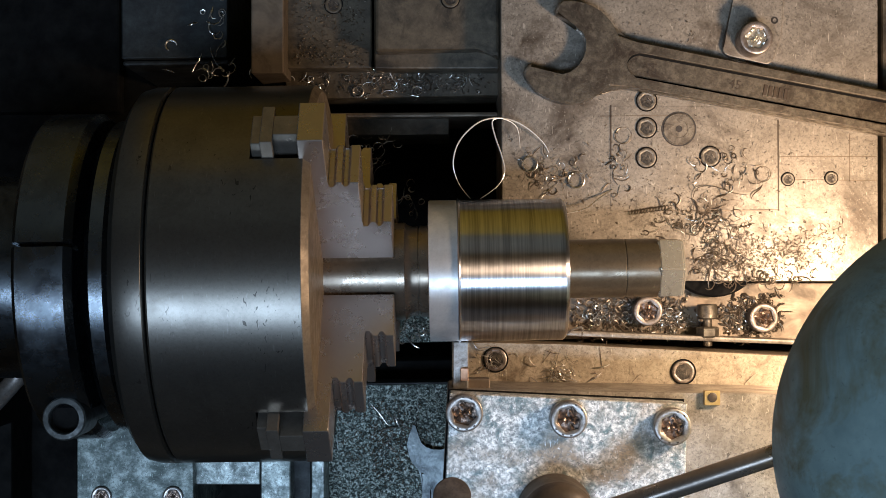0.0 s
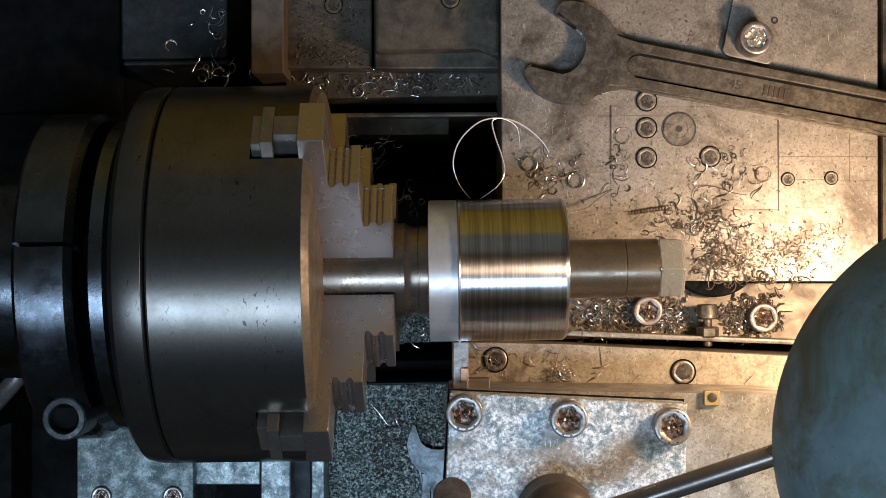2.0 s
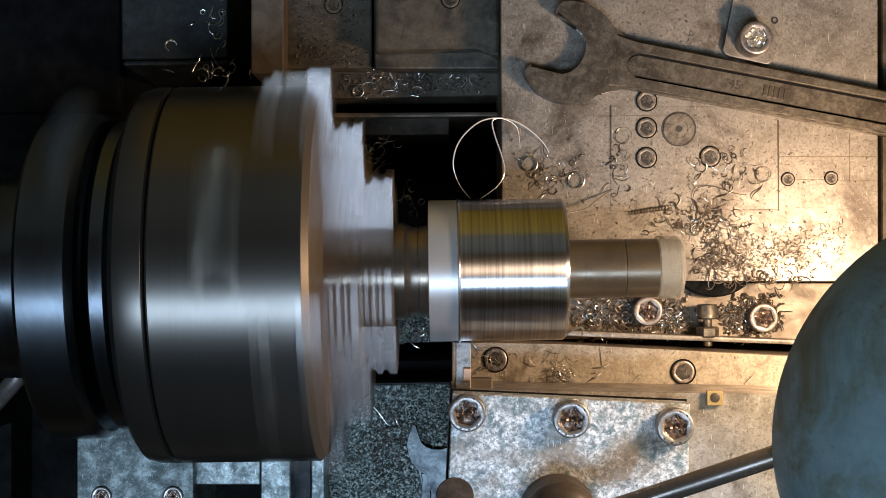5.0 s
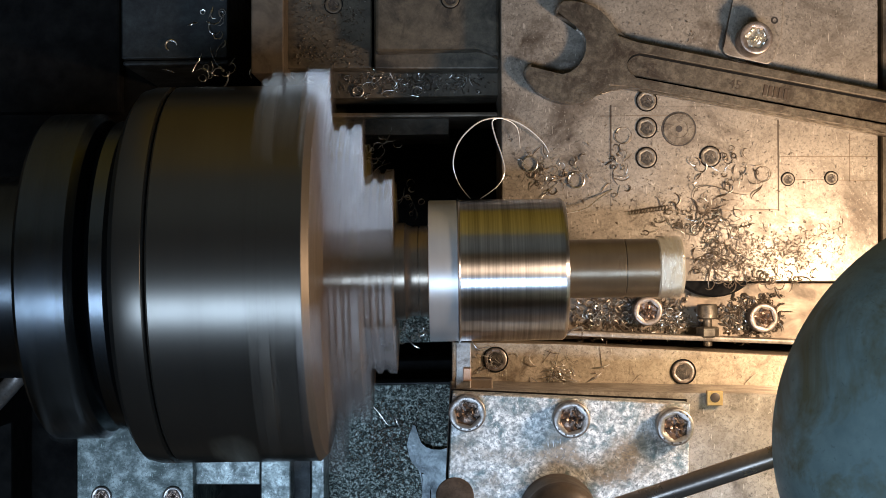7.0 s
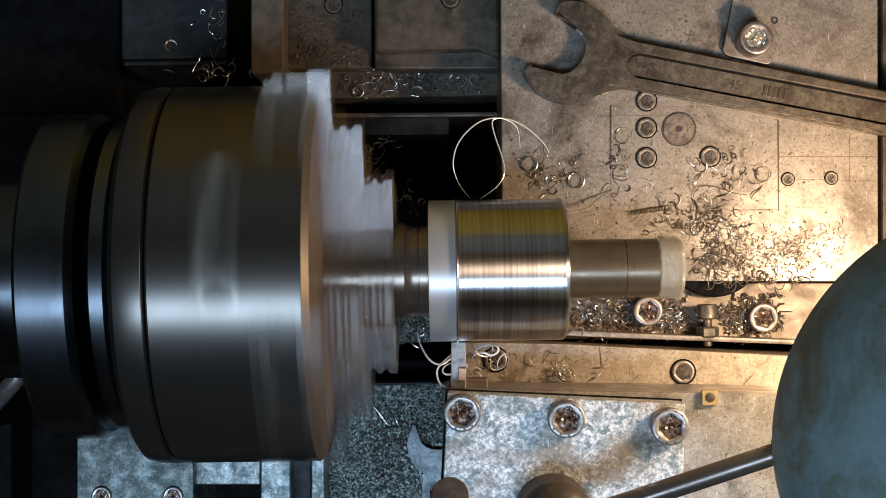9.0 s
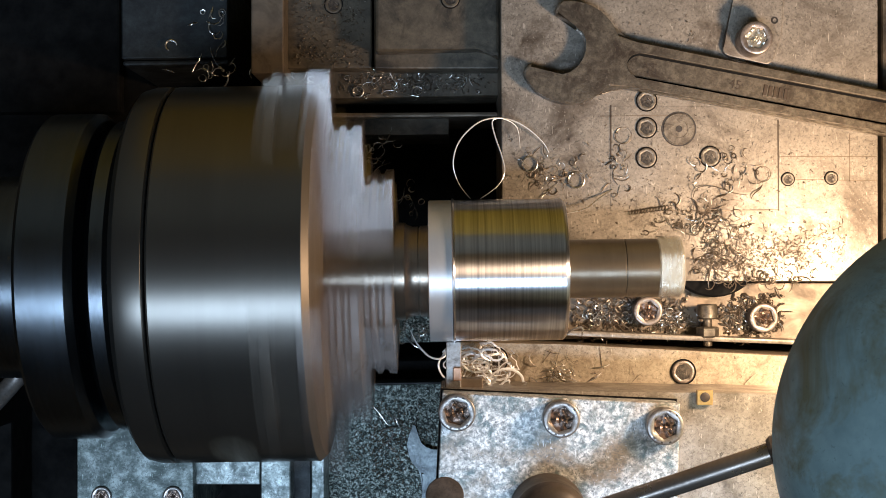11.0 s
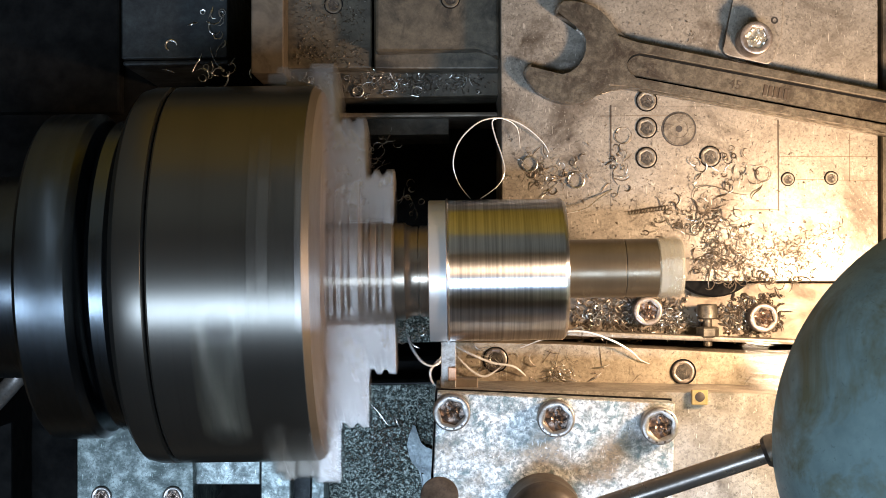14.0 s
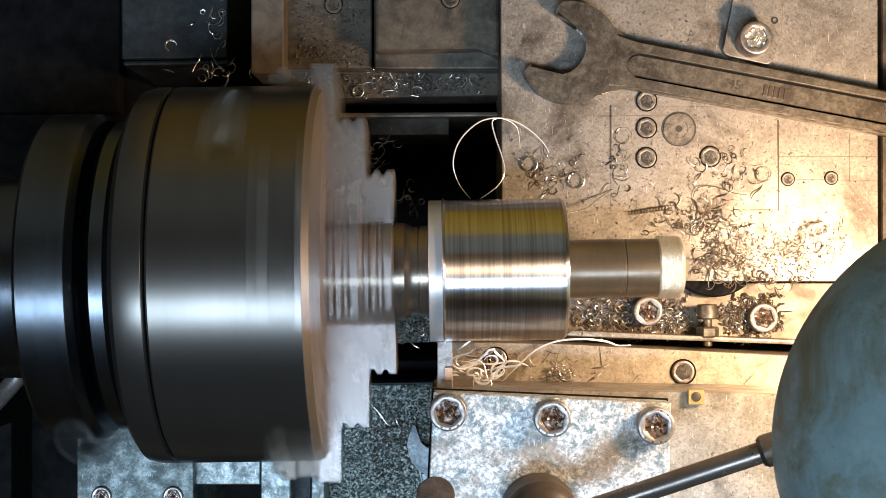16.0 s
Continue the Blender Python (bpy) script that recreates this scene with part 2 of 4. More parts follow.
def moved(bm, m):
    bmesh.ops.transform(bm, matrix=m, verts=bm.verts)
    return bm


def tube(points, r, seg=6, bm=None, flat=1.0, pointed=True):
    """A wire along points; flat < 1 squeezes it to a ribbon."""
    bm = bm or bmesh.new()
    pts = [Vector(p) for p in points]
    last = None
    side = Vector((0.3, 0.2, 1)).normalized()
    for i, p in enumerate(pts):
        d = (pts[min(i + 1, len(pts) - 1)] - pts[max(i - 1, 0)])
        d = d.normalized() if d.length > 1e-9 else Vector((1, 0, 0))
        u = side - d * side.dot(d)
        u = u.normalized() if u.length > 1e-4 else d.orthogonal().normalized()
        side = u
        w = d.cross(u)
        taper = (0.35 + 0.65 * min(1, 4 * i / len(pts), 4 * (len(pts) - 1 - i) / len(pts))) if pointed else 1.0
        ring = [bm.verts.new(p + (u * math.cos(2 * math.pi * k / seg) * flat + w * math.sin(2 * math.pi * k / seg)) * r * taper) for k in range(seg)]
        if last:
            for k in range(seg):
                bm.faces.new((last[k], last[(k + 1) % seg], ring[(k + 1) % seg], ring[k]))
        last = ring
    return bm


def cut(ob, cutters):
    """Take the cutters' shapes out of a mesh object for good."""
    for c in cutters:
        md = ob.modifiers.new("cut", "BOOLEAN")
        md.object, md.operation, md.solver = c, "DIFFERENCE", "EXACT"
    dg = bpy.context.evaluated_depsgraph_get()
    me = bpy.data.meshes.new_from_object(ob.evaluated_get(dg))
    ob.modifiers.clear()
    ob.data = me
    me.polygons.foreach_set("use_smooth", [True] * len(me.polygons))
    me.set_sharp_from_angle(angle=radians(32))
    # round faces keep the true normal of their cylinder about x
    normals = []
    for p in me.polygons:
        for vi in p.vertices:
            co = me.vertices[vi].co
            out = Vector((0, co.y, co.z)).normalized()
            normals.append(out if p.normal.dot(out) > 0.98 else p.normal.copy())
    me.normals_split_custom_set(normals)
    for c in cutters:
        data = c.data
        bpy.data.objects.remove(c)
        bpy.data.meshes.remove(data)


def copy_cutter(c):
    """A second cutter of the same shape and place."""
    made = new("cutter", c.data.copy())
    made.matrix_basis = c.matrix_basis.copy()
    bpy.context.view_layer.update()
    return made


def lettering(words, size, depth):
    """Raised figures in the built-in font, flat on z = 0 and centred."""
    data = bpy.data.curves.new("figures", "FONT")
    data.body, data.size, data.extrude, data.align_x, data.align_y = words, size, depth, "CENTER", "CENTER"
    data.resolution_u = 4
    ob = new("figures", data)
    bpy.context.view_layer.update()
    me = bpy.data.meshes.new_from_object(ob.evaluated_get(bpy.context.evaluated_depsgraph_get()))
    bm = bmesh.new()
    bm.from_mesh(me)
    bpy.data.objects.remove(ob)
    bpy.data.curves.remove(data)
    bpy.data.meshes.remove(me)
    return bm


def slab(name, poly, z0, z1, material, label, category, bevel=0.0006, kind=""):
    ob = part(name, prism(poly, h(z0), h(z1), bevel), material)
    return tagged(ob, label, category, kind=kind)


def dirt_plug(r, z, rough, rings=5, seg=20):
    """An uneven fill of dirt and chips in a socket."""
    g = random.Random(int(r * 1e6))
    bm = bmesh.new()
    last = [bm.verts.new((0, 0, z))]
    for j in range(1, rings + 1):
        ring = [bm.verts.new((r * j / rings * math.cos(2 * math.pi * k / seg), r * j / rings * math.sin(2 * math.pi * k / seg), z + g.uniform(-1, 1) * rough * (0.6 if j < rings else 0.2))) for k in range(seg)]
        for k in range(seg):
            a, b = ring[k], ring[(k + 1) % seg]
            if len(last) == 1:
                bm.faces.new((last[0], a, b))
            else:
                bm.faces.new((last[k], a, b, last[(k + 1) % seg]))
        last = ring
    return bm


def socket_screw(name, at, z, r, height, material, label, depth=None, group="", hexa=True, sunk=False, parent=None):
    """A cap screw seen from above: a head with rounded rim and a six-sided socket; sunk ones sit in a counterbore ring."""
    t = thing(name, label, "screw", pose(at[0], at[1], h(z), 0, 0, random.uniform(0, 60)), group)
    depth = depth or height * 0.6
    bm = bmesh.new()
    seg, ri = 36, r * 0.70
    prof = [(r, 0), (r, height - r * 0.10), (r * 0.97, height - r * 0.03), (r * 0.92, height), (r * 0.76, height)]
    revolve(prof, seg, bm=bm, closed=False)
    rim = revolve([(r * 0.62, height), (r * 0.56, height - r * 0.06), (r * 0.545, height - depth)], 6 if hexa else seg, closed=False)
    if hexa:
        # bridge the round rim to the six-sided socket
        bm2 = bmesh.new()
        rim.free()
        outer = [bm2.verts.new((r * 0.76 * math.cos(2 * math.pi * i / seg), r * 0.76 * math.sin(2 * math.pi * i / seg), height)) for i in range(seg)]

        def hexp(k, z):
            a = 2 * math.pi * k / seg
            s = (a % (math.pi / 3)) - math.pi / 6
            rr = ri * math.cos(math.pi / 6) / math.cos(s)
            return bm2.verts.new((rr * math.cos(a), rr * math.sin(a), z))
        top = [hexp(k, height - r * 0.05) for k in range(seg)]
        low = [hexp(k, height - depth) for k in range(seg)]
        for a, b in ((outer, top), (top, low)):
            for k in range(seg):
                bm2.faces.new((a[k], a[(k + 1) % seg], b[(k + 1) % seg], b[k]))
        bm2.faces.new(low)
        join(bm, bm2)
    else:
        join(bm, rim)
    bmesh.ops.remove_doubles(bm, verts=bm.verts, dist=1e-6)
    if parent:
        bpy.data.objects.remove(t)
        t = part(name, bm, material, parent, label)
    else:
        part("head", bm, material, t)
    part("grime", dirt_plug(ri * 0.97, height - depth * 0.26, depth * 0.24), GRIME if sunk else SOCKET_DIRT, t, "rusty chips and dirt in the socket")
    if sunk:
        part("counterbore", revolve([(r * 1.13, 0.0003), (r * 1.12, 0.0005), (r * 1.03, 0.0005), (r * 1.01, 0.0002)], 36, closed=False), BLACK, t, "dark ring round the screw head")
    return t


# ---- the workshop that closes the place ----
R = 2.2
# floor and ceiling are unseen; their warm colours tint the bounced light
tagged(part("floor", prism([(-R, -R), (R, -R), (R, R), (-R, R)], -0.1, 0.0, 0), FLOOR_WARM), "unseen brown floor added for warm bounce light", "floor", kind="structure")
tagged(part("ceiling", prism([(-R, -R), (R, -R), (R, R), (-R, R)], h(1800), h(1900), 0), CEIL_WARM), "unseen ochre ceiling added for warm fill light", "ceiling", kind="structure")
# the pale south stretch is an added reflector for the work's lower side
for nm, poly, paint, label in (("wall_north", [(-R, 0.9), (R, 0.9), (R, 1.0), (-R, 1.0)], WALL_OCHRE, "dull ochre painted workshop wall"),
                               ("wall_south", [(-R, -R), (-0.15, -R), (-0.15, -R - 0.1), (-R, -R - 0.1)], WALL_DARK, "dark brown painted workshop wall"),
                               ("wall_south_reflector", [(-0.15, -R), (R, -R), (R, -R - 0.1), (-0.15, -R - 0.1)], WALL_PALE, "unseen pale wall stretch added to brighten the work's reflection"),
                               ("wall_west", [(-R, -R), (-R - 0.1, -R), (-R - 0.1, 1.0), (-R, 1.0)], WALL_DARK, "dark brown painted workshop wall"),
                               ("wall_east", [(R, -R), (R + 0.1, -R), (R + 0.1, 1.0), (R, 1.0)], WALL_DARK, "dark brown painted workshop wall")):
    tagged(part(nm, prism(poly, 0.0, h(1800), 0), paint), label, "wall", kind="structure")
tagged(part("trim", prism([(-0.40, 0.88), (1.6, 0.88), (1.6, 0.8975), (-0.40, 0.8975)], h(-400), h(520), 0.002), WALL_PAINT), "yellow painted splash board behind the lathe", "splash board", kind="structure")

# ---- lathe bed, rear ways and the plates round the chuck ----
tagged(part("lathe_base", prism([(-0.42, -0.30), (0.50, -0.30), (0.50, 0.36), (-0.42, 0.36)], 0.0, h(-205), 0.002), BLACK), "near-black cast iron lathe base", "lathe base", kind="structure")
bed = thing("lathe_bed", "dark oily cast iron lathe bed with stepped rear way", "lathe bed")
part("rear_block", prism([(-0.0979, 0.1797), (-0.0446, 0.1789), (-0.0454, 0.1234), (-0.0986, 0.1242)], h(-204), h(-95), 0.0012), CAST_DARK, bed)
part("upper_block", prism([(-0.0416, 0.1752), (0.0324, 0.1740), (0.0317, 0.1255), (0.0283, 0.1289), (0.0243, 0.1310), (0.0186, 0.1317), (-0.0423, 0.1307)], h(-93), h(-78), 0.0024), CAST_DARK, bed)
part("block_skirt", prism([(-0.0431, 0.1782), (0.0330, 0.1770), (0.0321, 0.1214), (-0.0438, 0.1226)], h(-204), h(-92), 0.0012), CAST_DARK, bed)
part("ledge", prism([(-0.1000, 0.1271), (0.0329, 0.1264), (0.0326, 0.1075), (-0.0722, 0.1077), (-0.1002, 0.1074)], h(-204), h(-112), 0.0008), CAST_DARK, bed)
part("way_edge", prism([(-0.0823, 0.1002), (0.0387, 0.0990), (0.0386, 0.0962), (-0.0824, 0.0973)], h(-204), h(-125), 0.0006), CAST_BROWN, bed)
part("way_face", prism([(-0.0836, 0.0984), (0.0013, 0.0978), (0.0011, 0.0866), (-0.0838, 0.0872)], h(-204), h(-138), 0.0006), CAST_DARK, bed)
slab("guide_bar", [(-0.1153, 0.1757), (-0.0959, 0.1754), (-0.0966, 0.1183), (-0.1161, 0.1186)], -204, -75, CAST_BROWN, "brown oil-stained square guide bar on the lathe bed", "guide bar", 0.0008)
foot = thing("headstock_foot", "dark grey-blue iron headstock foot with stray chips", "headstock foot")
part("block", prism([(-0.1986, 0.1824), (-0.1335, 0.1813), (-0.1340, 0.1322), (-0.1991, 0.1322)], h(-204), h(-100), 0.001), CAST_BLUE, foot)
part("lower_step", prism([(-0.1991, 0.1318), (-0.1340, 0.1318), (-0.1341, 0.1286), (-0.1992, 0.1286)], h(-204), h(-104), 0.0012), CAST_BLUE, foot, "dark worn step of the foot")
slab("apron_plate", [(-0.2288, -0.0869), (-0.1576, -0.0879), (-0.1584, -0.1498), (-0.2295, -0.1488)], -204, -100, APRON_STEEL, "scratched pale steel plate beside the chuck", "plate", 0.0006)
slab("cover_plate", [(-0.1587, -0.1064), (-0.1186, -0.1070), (-0.1189, -0.1307), (-0.1590, -0.1301)], -204, -110, WAY_STEEL, "stained steel cover plate below the chuck", "plate", 0.0006)
slab("front_way", [(-0.1173, -0.1028), (-0.0990, -0.1030), (-0.0997, -0.1548), (-0.1180, -0.1546)], -204, -104, WAY_STEEL, "worn steel front way of the lathe bed", "way", 0.0008)
slab("way_channel", [(-0.1011, -0.1057), (-0.0887, -0.1059), (-0.0894, -0.1590), (-0.1018, -0.1588)], -204, -125, CAST_BLUE, "grimy channel of the front way", "channel", 0.0005)
slab("narrow_way", [(-0.0866, -0.1037), (-0.0786, -0.1038), (-0.0793, -0.1559), (-0.0873, -0.1558)], -204, -108, WAY_STEEL, "narrow bright steel way strip", "way", 0.0006)
tray = thing("chip_tray", "steel tray covered with fine metal chips", "chip tray")
part("tray_floor", prism([(-0.0782, -0.0728), (0.0060, -0.0730), (0.0046, -0.1632), (-0.0794, -0.1620)], h(-204), h(-140), 0.0006), GRIT, tray)
part("tray_rim", prism([(-0.0782, -0.0713), (0.0060, -0.0715), (0.0060, -0.0728), (-0.0782, -0.0726)], h(-204), h(-138.6), 0.0004), CAST_BLUE, tray, "thin dark rim of the tray")
slab("chip_ledge", [(-0.0736, -0.0260), (0.0125, -0.0260), (0.0125, -0.0462), (-0.0737, -0.0462)], -204, -141, GRIT, "chip-strewn iron ledge between chuck and slide", "ledge", 0.0008)
slab("bed_cross_rib", [(-0.0736, -0.0593), (0.0120, -0.0590), (0.0118, -0.0731), (-0.0737, -0.0730)], -204, -165, BLACK, "near-black rib of the lathe bed", "rib", 0.001)
slab("spindle_guard", [(-0.3172, -0.0258), (-0.2876, -0.0262), (-0.2891, -0.1629), (-0.3187, -0.1625)], -204, -160, BLACK, "near-black casting below the spindle", "casting", 0.002)

# ---- cross slide with its plates ----
cross = thing("cross_slide", "large worn ground steel cross slide plate", "cross slide")
part("top_plate", prism([(0.0324, 0.1768), (0.2519, 0.1733), (0.2486, -0.0008), (0.2485, -0.0103), (0.0670, -0.0070), (0.0306, -0.0074)], h(-150), h(-60), 0.0007), STEEL_PLATE, cross)
part("inset_panel", prism([(0.0952, 0.0941), (0.1923, 0.0926), (0.1913, 0.0325), (0.0942, 0.0330)], h(-61), h(-59.75), 0.0002), STEEL_PLATE, cross)
for a, b in (((0.1922, 0.0847), (0.1916, 0.0318)), ((0.1021, 0.0328), (0.1916, 0.0322)), ((0.0952, 0.0947), (0.0946, 0.0573)), ((0.0889, 0.0883), (0.1342, 0.0882)), ((0.2337, 0.0762), (0.2332, 0.0479)), ((0.1928, 0.0630), (0.2492, 0.0625)), ((0.1991, 0.0498), (0.2489, 0.0484))):
    wd = 0.00045 if abs(a[0] - b[0]) < 0.01 and a[0] < 0.21 else 0.00022
    dx, dy = (wd, 0) if abs(a[0] - b[0]) < 0.01 else (0, wd)
    part("scribed_line", prism([(a[0] - dx, a[1] - dy), (b[0] - dx, b[1] - dy), (b[0] + dx, b[1] + dy), (a[0] + dx, a[1] + dy)], h(-60.4), h(-59.7), 0), HUB_BROWN if wd > 0.0003 else CAST_BROWN, cross, "dark dirt-filled joint line")
part("channel_floor", prism([(0.0283, -0.0080), (0.2548, -0.0113), (0.2541, -0.0459), (0.0278, -0.0413)], h(-150), h(-80), 0.0004), CAST_BROWN, cross)
part("front_ledge", prism([(0.0667, -0.0360), (0.2484, -0.0462), (0.2484, -0.0488), (0.0667, -0.0392)], h(-150), h(-62), 0.0006), STEEL_PLATE, cross)
slide = thing("compound_slide", "brown oil-stained steel compound slide", "compound slide")
part("slide_strip", prism([(0.0009, -0.0406), (0.0656, -0.0434), (0.2464, -0.0548), (0.2459, -0.0816), (0.0003, -0.0781)], h(-150), h(-50), 0.0008), STRIP_STEEL, slide)
# black strip along the rear side of the rib
part("groove_line", prism([(0.0219, -0.0638), (0.0976, -0.0665), (0.2461, -0.0719), (0.2461, -0.0729), (0.0218, -0.0671)], h(-51), h(-49.6), 0.0002), BLACK, slide, "black line beside the rib")
part("slide_rib", prism([(0.0223, -0.0662), (0.2442, -0.0720), (0.2441, -0.0745), (0.0223, -0.0688)], h(-60), h(-44), 0.0006), STRIP_STEEL, slide)

# black line on the rib's joint, thinner to the right
part("joint_line", prism([(0.0223, -0.0649), (0.0647, -0.0668), (0.1704, -0.0712), (0.1704, -0.0717), (0.0647, -0.0684), (0.0223, -0.0675)], h(-45), h(-43.6), 0), BLACK, slide, "black line along the joint")

# ---- chuck, collar and work on the spindle ----
SPINDLE = pose(0, 0, AXIS)
chuck = thing("lathe_chuck", "large four-jaw steel lathe chuck holding the work", "lathe chuck", SPINDLE)
XB, XG, XF = -0.1615, -0.1426, -0.0693          # back rim, groove, front rim
body = part("body", revolve([(0.030, XG + 0.0008), (0.0990, XG + 0.0008), (0.1000, XG + 0.0018), (0.1000, XF), (0.030, XF)], 160, "x"), CHUCK_STEEL, chuck)
face = part("face", revolve([(0.034, XF - 0.0002), (0.0998, XF - 0.0002), (0.0997, XF + 0.0003), (0.0966, XF + 0.0036), (0.034, XF + 0.0038)], 160, "x"), CHUCK_FACE, chuck, "brown chamfered front face")
part("backplate", revolve([(0.030, XB), (0.086, XB), (0.094, XB + 0.0010), (0.0985, XB + 0.0042), (0.1000, XB + 0.0100), (0.1000, XG - 0.0012), (0.0985, XG - 0.0002), (0.030, XG - 0.0002)], 160, "x"), CHUCK_STEEL, chuck)
JAW_ANGLES = [49.2 + 90 * k for k in range(4)]
cutters = []
for a in JAW_ANGLES:
    c = part("cutter", prism([(-0.0945, -0.0129), (-0.05, -0.0129), (-0.05, 0.0129), (-0.0945, 0.0129)], 0.04, 0.13, 0), CHUCK_STEEL)
    c.matrix_basis = SPINDLE @ pose(0, 0, 0, a - 90)
    cutters.append(c)
for a in (4.2, 184.2):
    c = part("cutter", revolve([(0.0070, 0.07), (0.0070, 0.12)], 32), CHUCK_STEEL)
    c.matrix_basis = SPINDLE @ pose(0, 0, 0, a - 90) @ pose(-0.1098, 0, 0)
    cutters.append(c)
    c = part("cutter", revolve([(0.0118, 0.0905), (0.0122, 0.0955), (0.0130, 0.12)], 40), CHUCK_STEEL)
    c.matrix_basis = SPINDLE @ pose(0, 0, 0, a - 90) @ pose(-0.1098, 0, 0)
    cutters.append(c)
bpy.context.view_layer.update()
cut(face, [copy_cutter(c) for c in cutters[:4]])
cut(body, cutters)
for a in (4.2, 184.2):
    k = part("key_socket", revolve([(0.0, 0.083), (0.0069, 0.083), (0.0069, 0.0895), (0.0045, 0.0895), (0.0045, 0.0835)], 24, closed=False), BLACK, chuck, "dark chuck key socket")
    k.matrix_basis = pose(0, 0, 0, a - 90) @ pose(-0.1098, 0, 0)
    # paler steel on the countersink brings out the glint of its rim
    k = part("socket_rim", revolve([(0.0072, 0.0907), (0.0116, 0.0907), (0.0119, 0.0955), (0.0123, 0.0986)], 40, closed=False), NUT_STEEL, chuck, "countersink of the key socket, lightened for its glint")
    k.matrix_basis = pose(0, 0, 0, a - 90) @ pose(-0.1098, 0, 0)


JAW_W = 0.0132


def side_prism(prof, hw, bevel):
    """A slab whose outline lies in the plane of x and z, hw to each side of it."""
    bm = prism(prof, -hw, hw, bevel)
    return moved(bm, Matrix(((1, 0, 0, 0), (0, 0, -1, 0), (0, 1, 0, 0), (0, 0, 0, 1))))


def land(x0, x1, r):
    """Outline of a gripping land from its inner to its outer end: a relief, then two flat teeth with round gaps."""
    g = 0.0034
    n = x0 + 0.0012
    m = (n + x1) / 2 + 0.0006
    return [(x0, r + 0.0010), (x0 + 0.0002, r - g), (n + 0.0018, r - g), (n + 0.0028, r), (m - 0.0019, r), (m - 0.0011, r - g * 0.9), (m + 0.0011, r - g * 0.9), (m + 0.0019, r), (x1, r)]


X1, X2, X3 = -0.0587, -0.0434, -0.0286
JAW_PROFILE = ([(-0.0712, 0.0265), (-0.0712, 0.1109), (X1, 0.1109)] + land(X1, X2, 0.0822) + land(X2, X3, 0.0536) + [(X3, 0.0265)])


def jaw(a):
    j = part("jaw", side_prism(JAW_PROFILE, JAW_W, 0.00045), JAW_STEEL, chuck, "stepped hardened steel jaw with toothed lands")
    # rear rails take the darker steel in place of the chuck's shade
    part("neck", side_prism([(-0.0832, 0.045), (-0.0711, 0.045), (-0.0711, 0.1088), (-0.0832, 0.1088)], 0.0066, 0.0004), JAW_SHADED, j, "rear rail of the jaw, darkened for the chuck's shade")
    part("lip", side_prism([(-0.0889, 0.045), (-0.0829, 0.045), (-0.0829, 0.1095), (-0.0889, 0.1095)], 0.0124, 0.0004), JAW_SHADED, j, "rear rail of the jaw, darkened for the chuck's shade")
    part("tail", side_prism([(-0.0938, 0.045), (-0.0886, 0.045), (-0.0886, 0.1060), (-0.0938, 0.1060)], 0.0098, 0.0004), JAW_SHADED, j, "rear rail of the jaw, darkened for the chuck's shade")
    j.matrix_basis = pose(0, 0, 0, a - 90)


for a in JAW_ANGLES:
    jaw(a)

collar = thing("spindle_collar", "dark blued split clamping collar on the spindle nose", "collar", SPINDLE)
ring = part("ring", revolve([(0.050, -0.2085), (0.0845, -0.2085), (0.0866, -0.2065), (0.0866, -0.1835), (0.083, -0.1800), (0.050, -0.1800)], 128, "x"), COLLAR_STEEL, collar)
c = part("cutter", prism([(-0.25, -0.0011), (-0.17, -0.0011), (-0.17, 0.0011), (-0.25, 0.0011)], 0.074, 0.12, 0), COLLAR_STEEL)
c.matrix_basis = SPINDLE @ pose(0, 0, 0, -10.5)
bpy.context.view_layer.update()
cut(ring, [c])
boltat = (-0.1901, -0.0696)
clamp = part("clamp_screw", moved(revolve([(0.0095, -0.012), (0.0107, -0.010), (0.0107, 0.0628), (0.0100, 0.0638), (0.0077, 0.0640), (0.0073, 0.0634), (0.0073, 0.054), (0, 0.054)], 40), pose(boltat[0], boltat[1], 0)), SCREW_DULL, collar, "dull round clamp screw with a socket")
part("socket_grime", moved(revolve([(0.0, 0.0575), (0.0072, 0.0575)], 24, closed=False), pose(boltat[0], boltat[1], 0)), BLACK, clamp, "dark dirt in the screw socket")
part("lug", prism([(-0.2075, boltat[1] + 0.020), (-0.2075, boltat[1] - 0.004), (-0.1845, boltat[1] - 0.004), (-0.1845, boltat[1] + 0.020)], -0.012, 0.022, 0.002), COLLAR_STEEL, collar)
part("neck", revolve([(0.045, -0.1755), (0.079, -0.1755), (0.0825, -0.1725), (0.0825, -0.1660), (0.079, -0.1625), (0.045, -0.1625)], 128, "x"), COLLAR_STEEL, collar, "dark rounded spindle flange")
part("nose", revolve([(0.040, -0.30), (0.0540, -0.30), (0.0540, -0.2105), (0.040, -0.2105)], 96, "x"), COLLAR_STEEL, collar, "dark spindle nose")
part("core", revolve([(0.052, -0.215), (0.052, -0.160)], 64, "x"), BLACK, collar, "black gap in the spindle nose")

work = thing("workpiece", "bright turned metal cylinder on a stepped steel mandrel", "workpiece", SPINDLE)
part("mandrel", revolve([(0.0262, -0.066), (0.0262, -0.0235), (0.0250, -0.0225), (0.0240, -0.0195), (0.0240, -0.0166), (0.0232, -0.0164), (0.0232, -0.0158), (0.0245, -0.0156), (0.0245, -0.0100), (0.015, -0.0098)], 96, "x"), STUB_STEEL, work, "brown steel mandrel gripped by the jaws")
part("rough_end", revolve([(0.020, -0.0108), (0.0374, -0.0108), (0.0378, -0.0104), (0.0378, 0.0300), (0.02, 0.0300)], 128, "x"), RAW_WHITE, work, "pale rough-turned end of the cylinder")
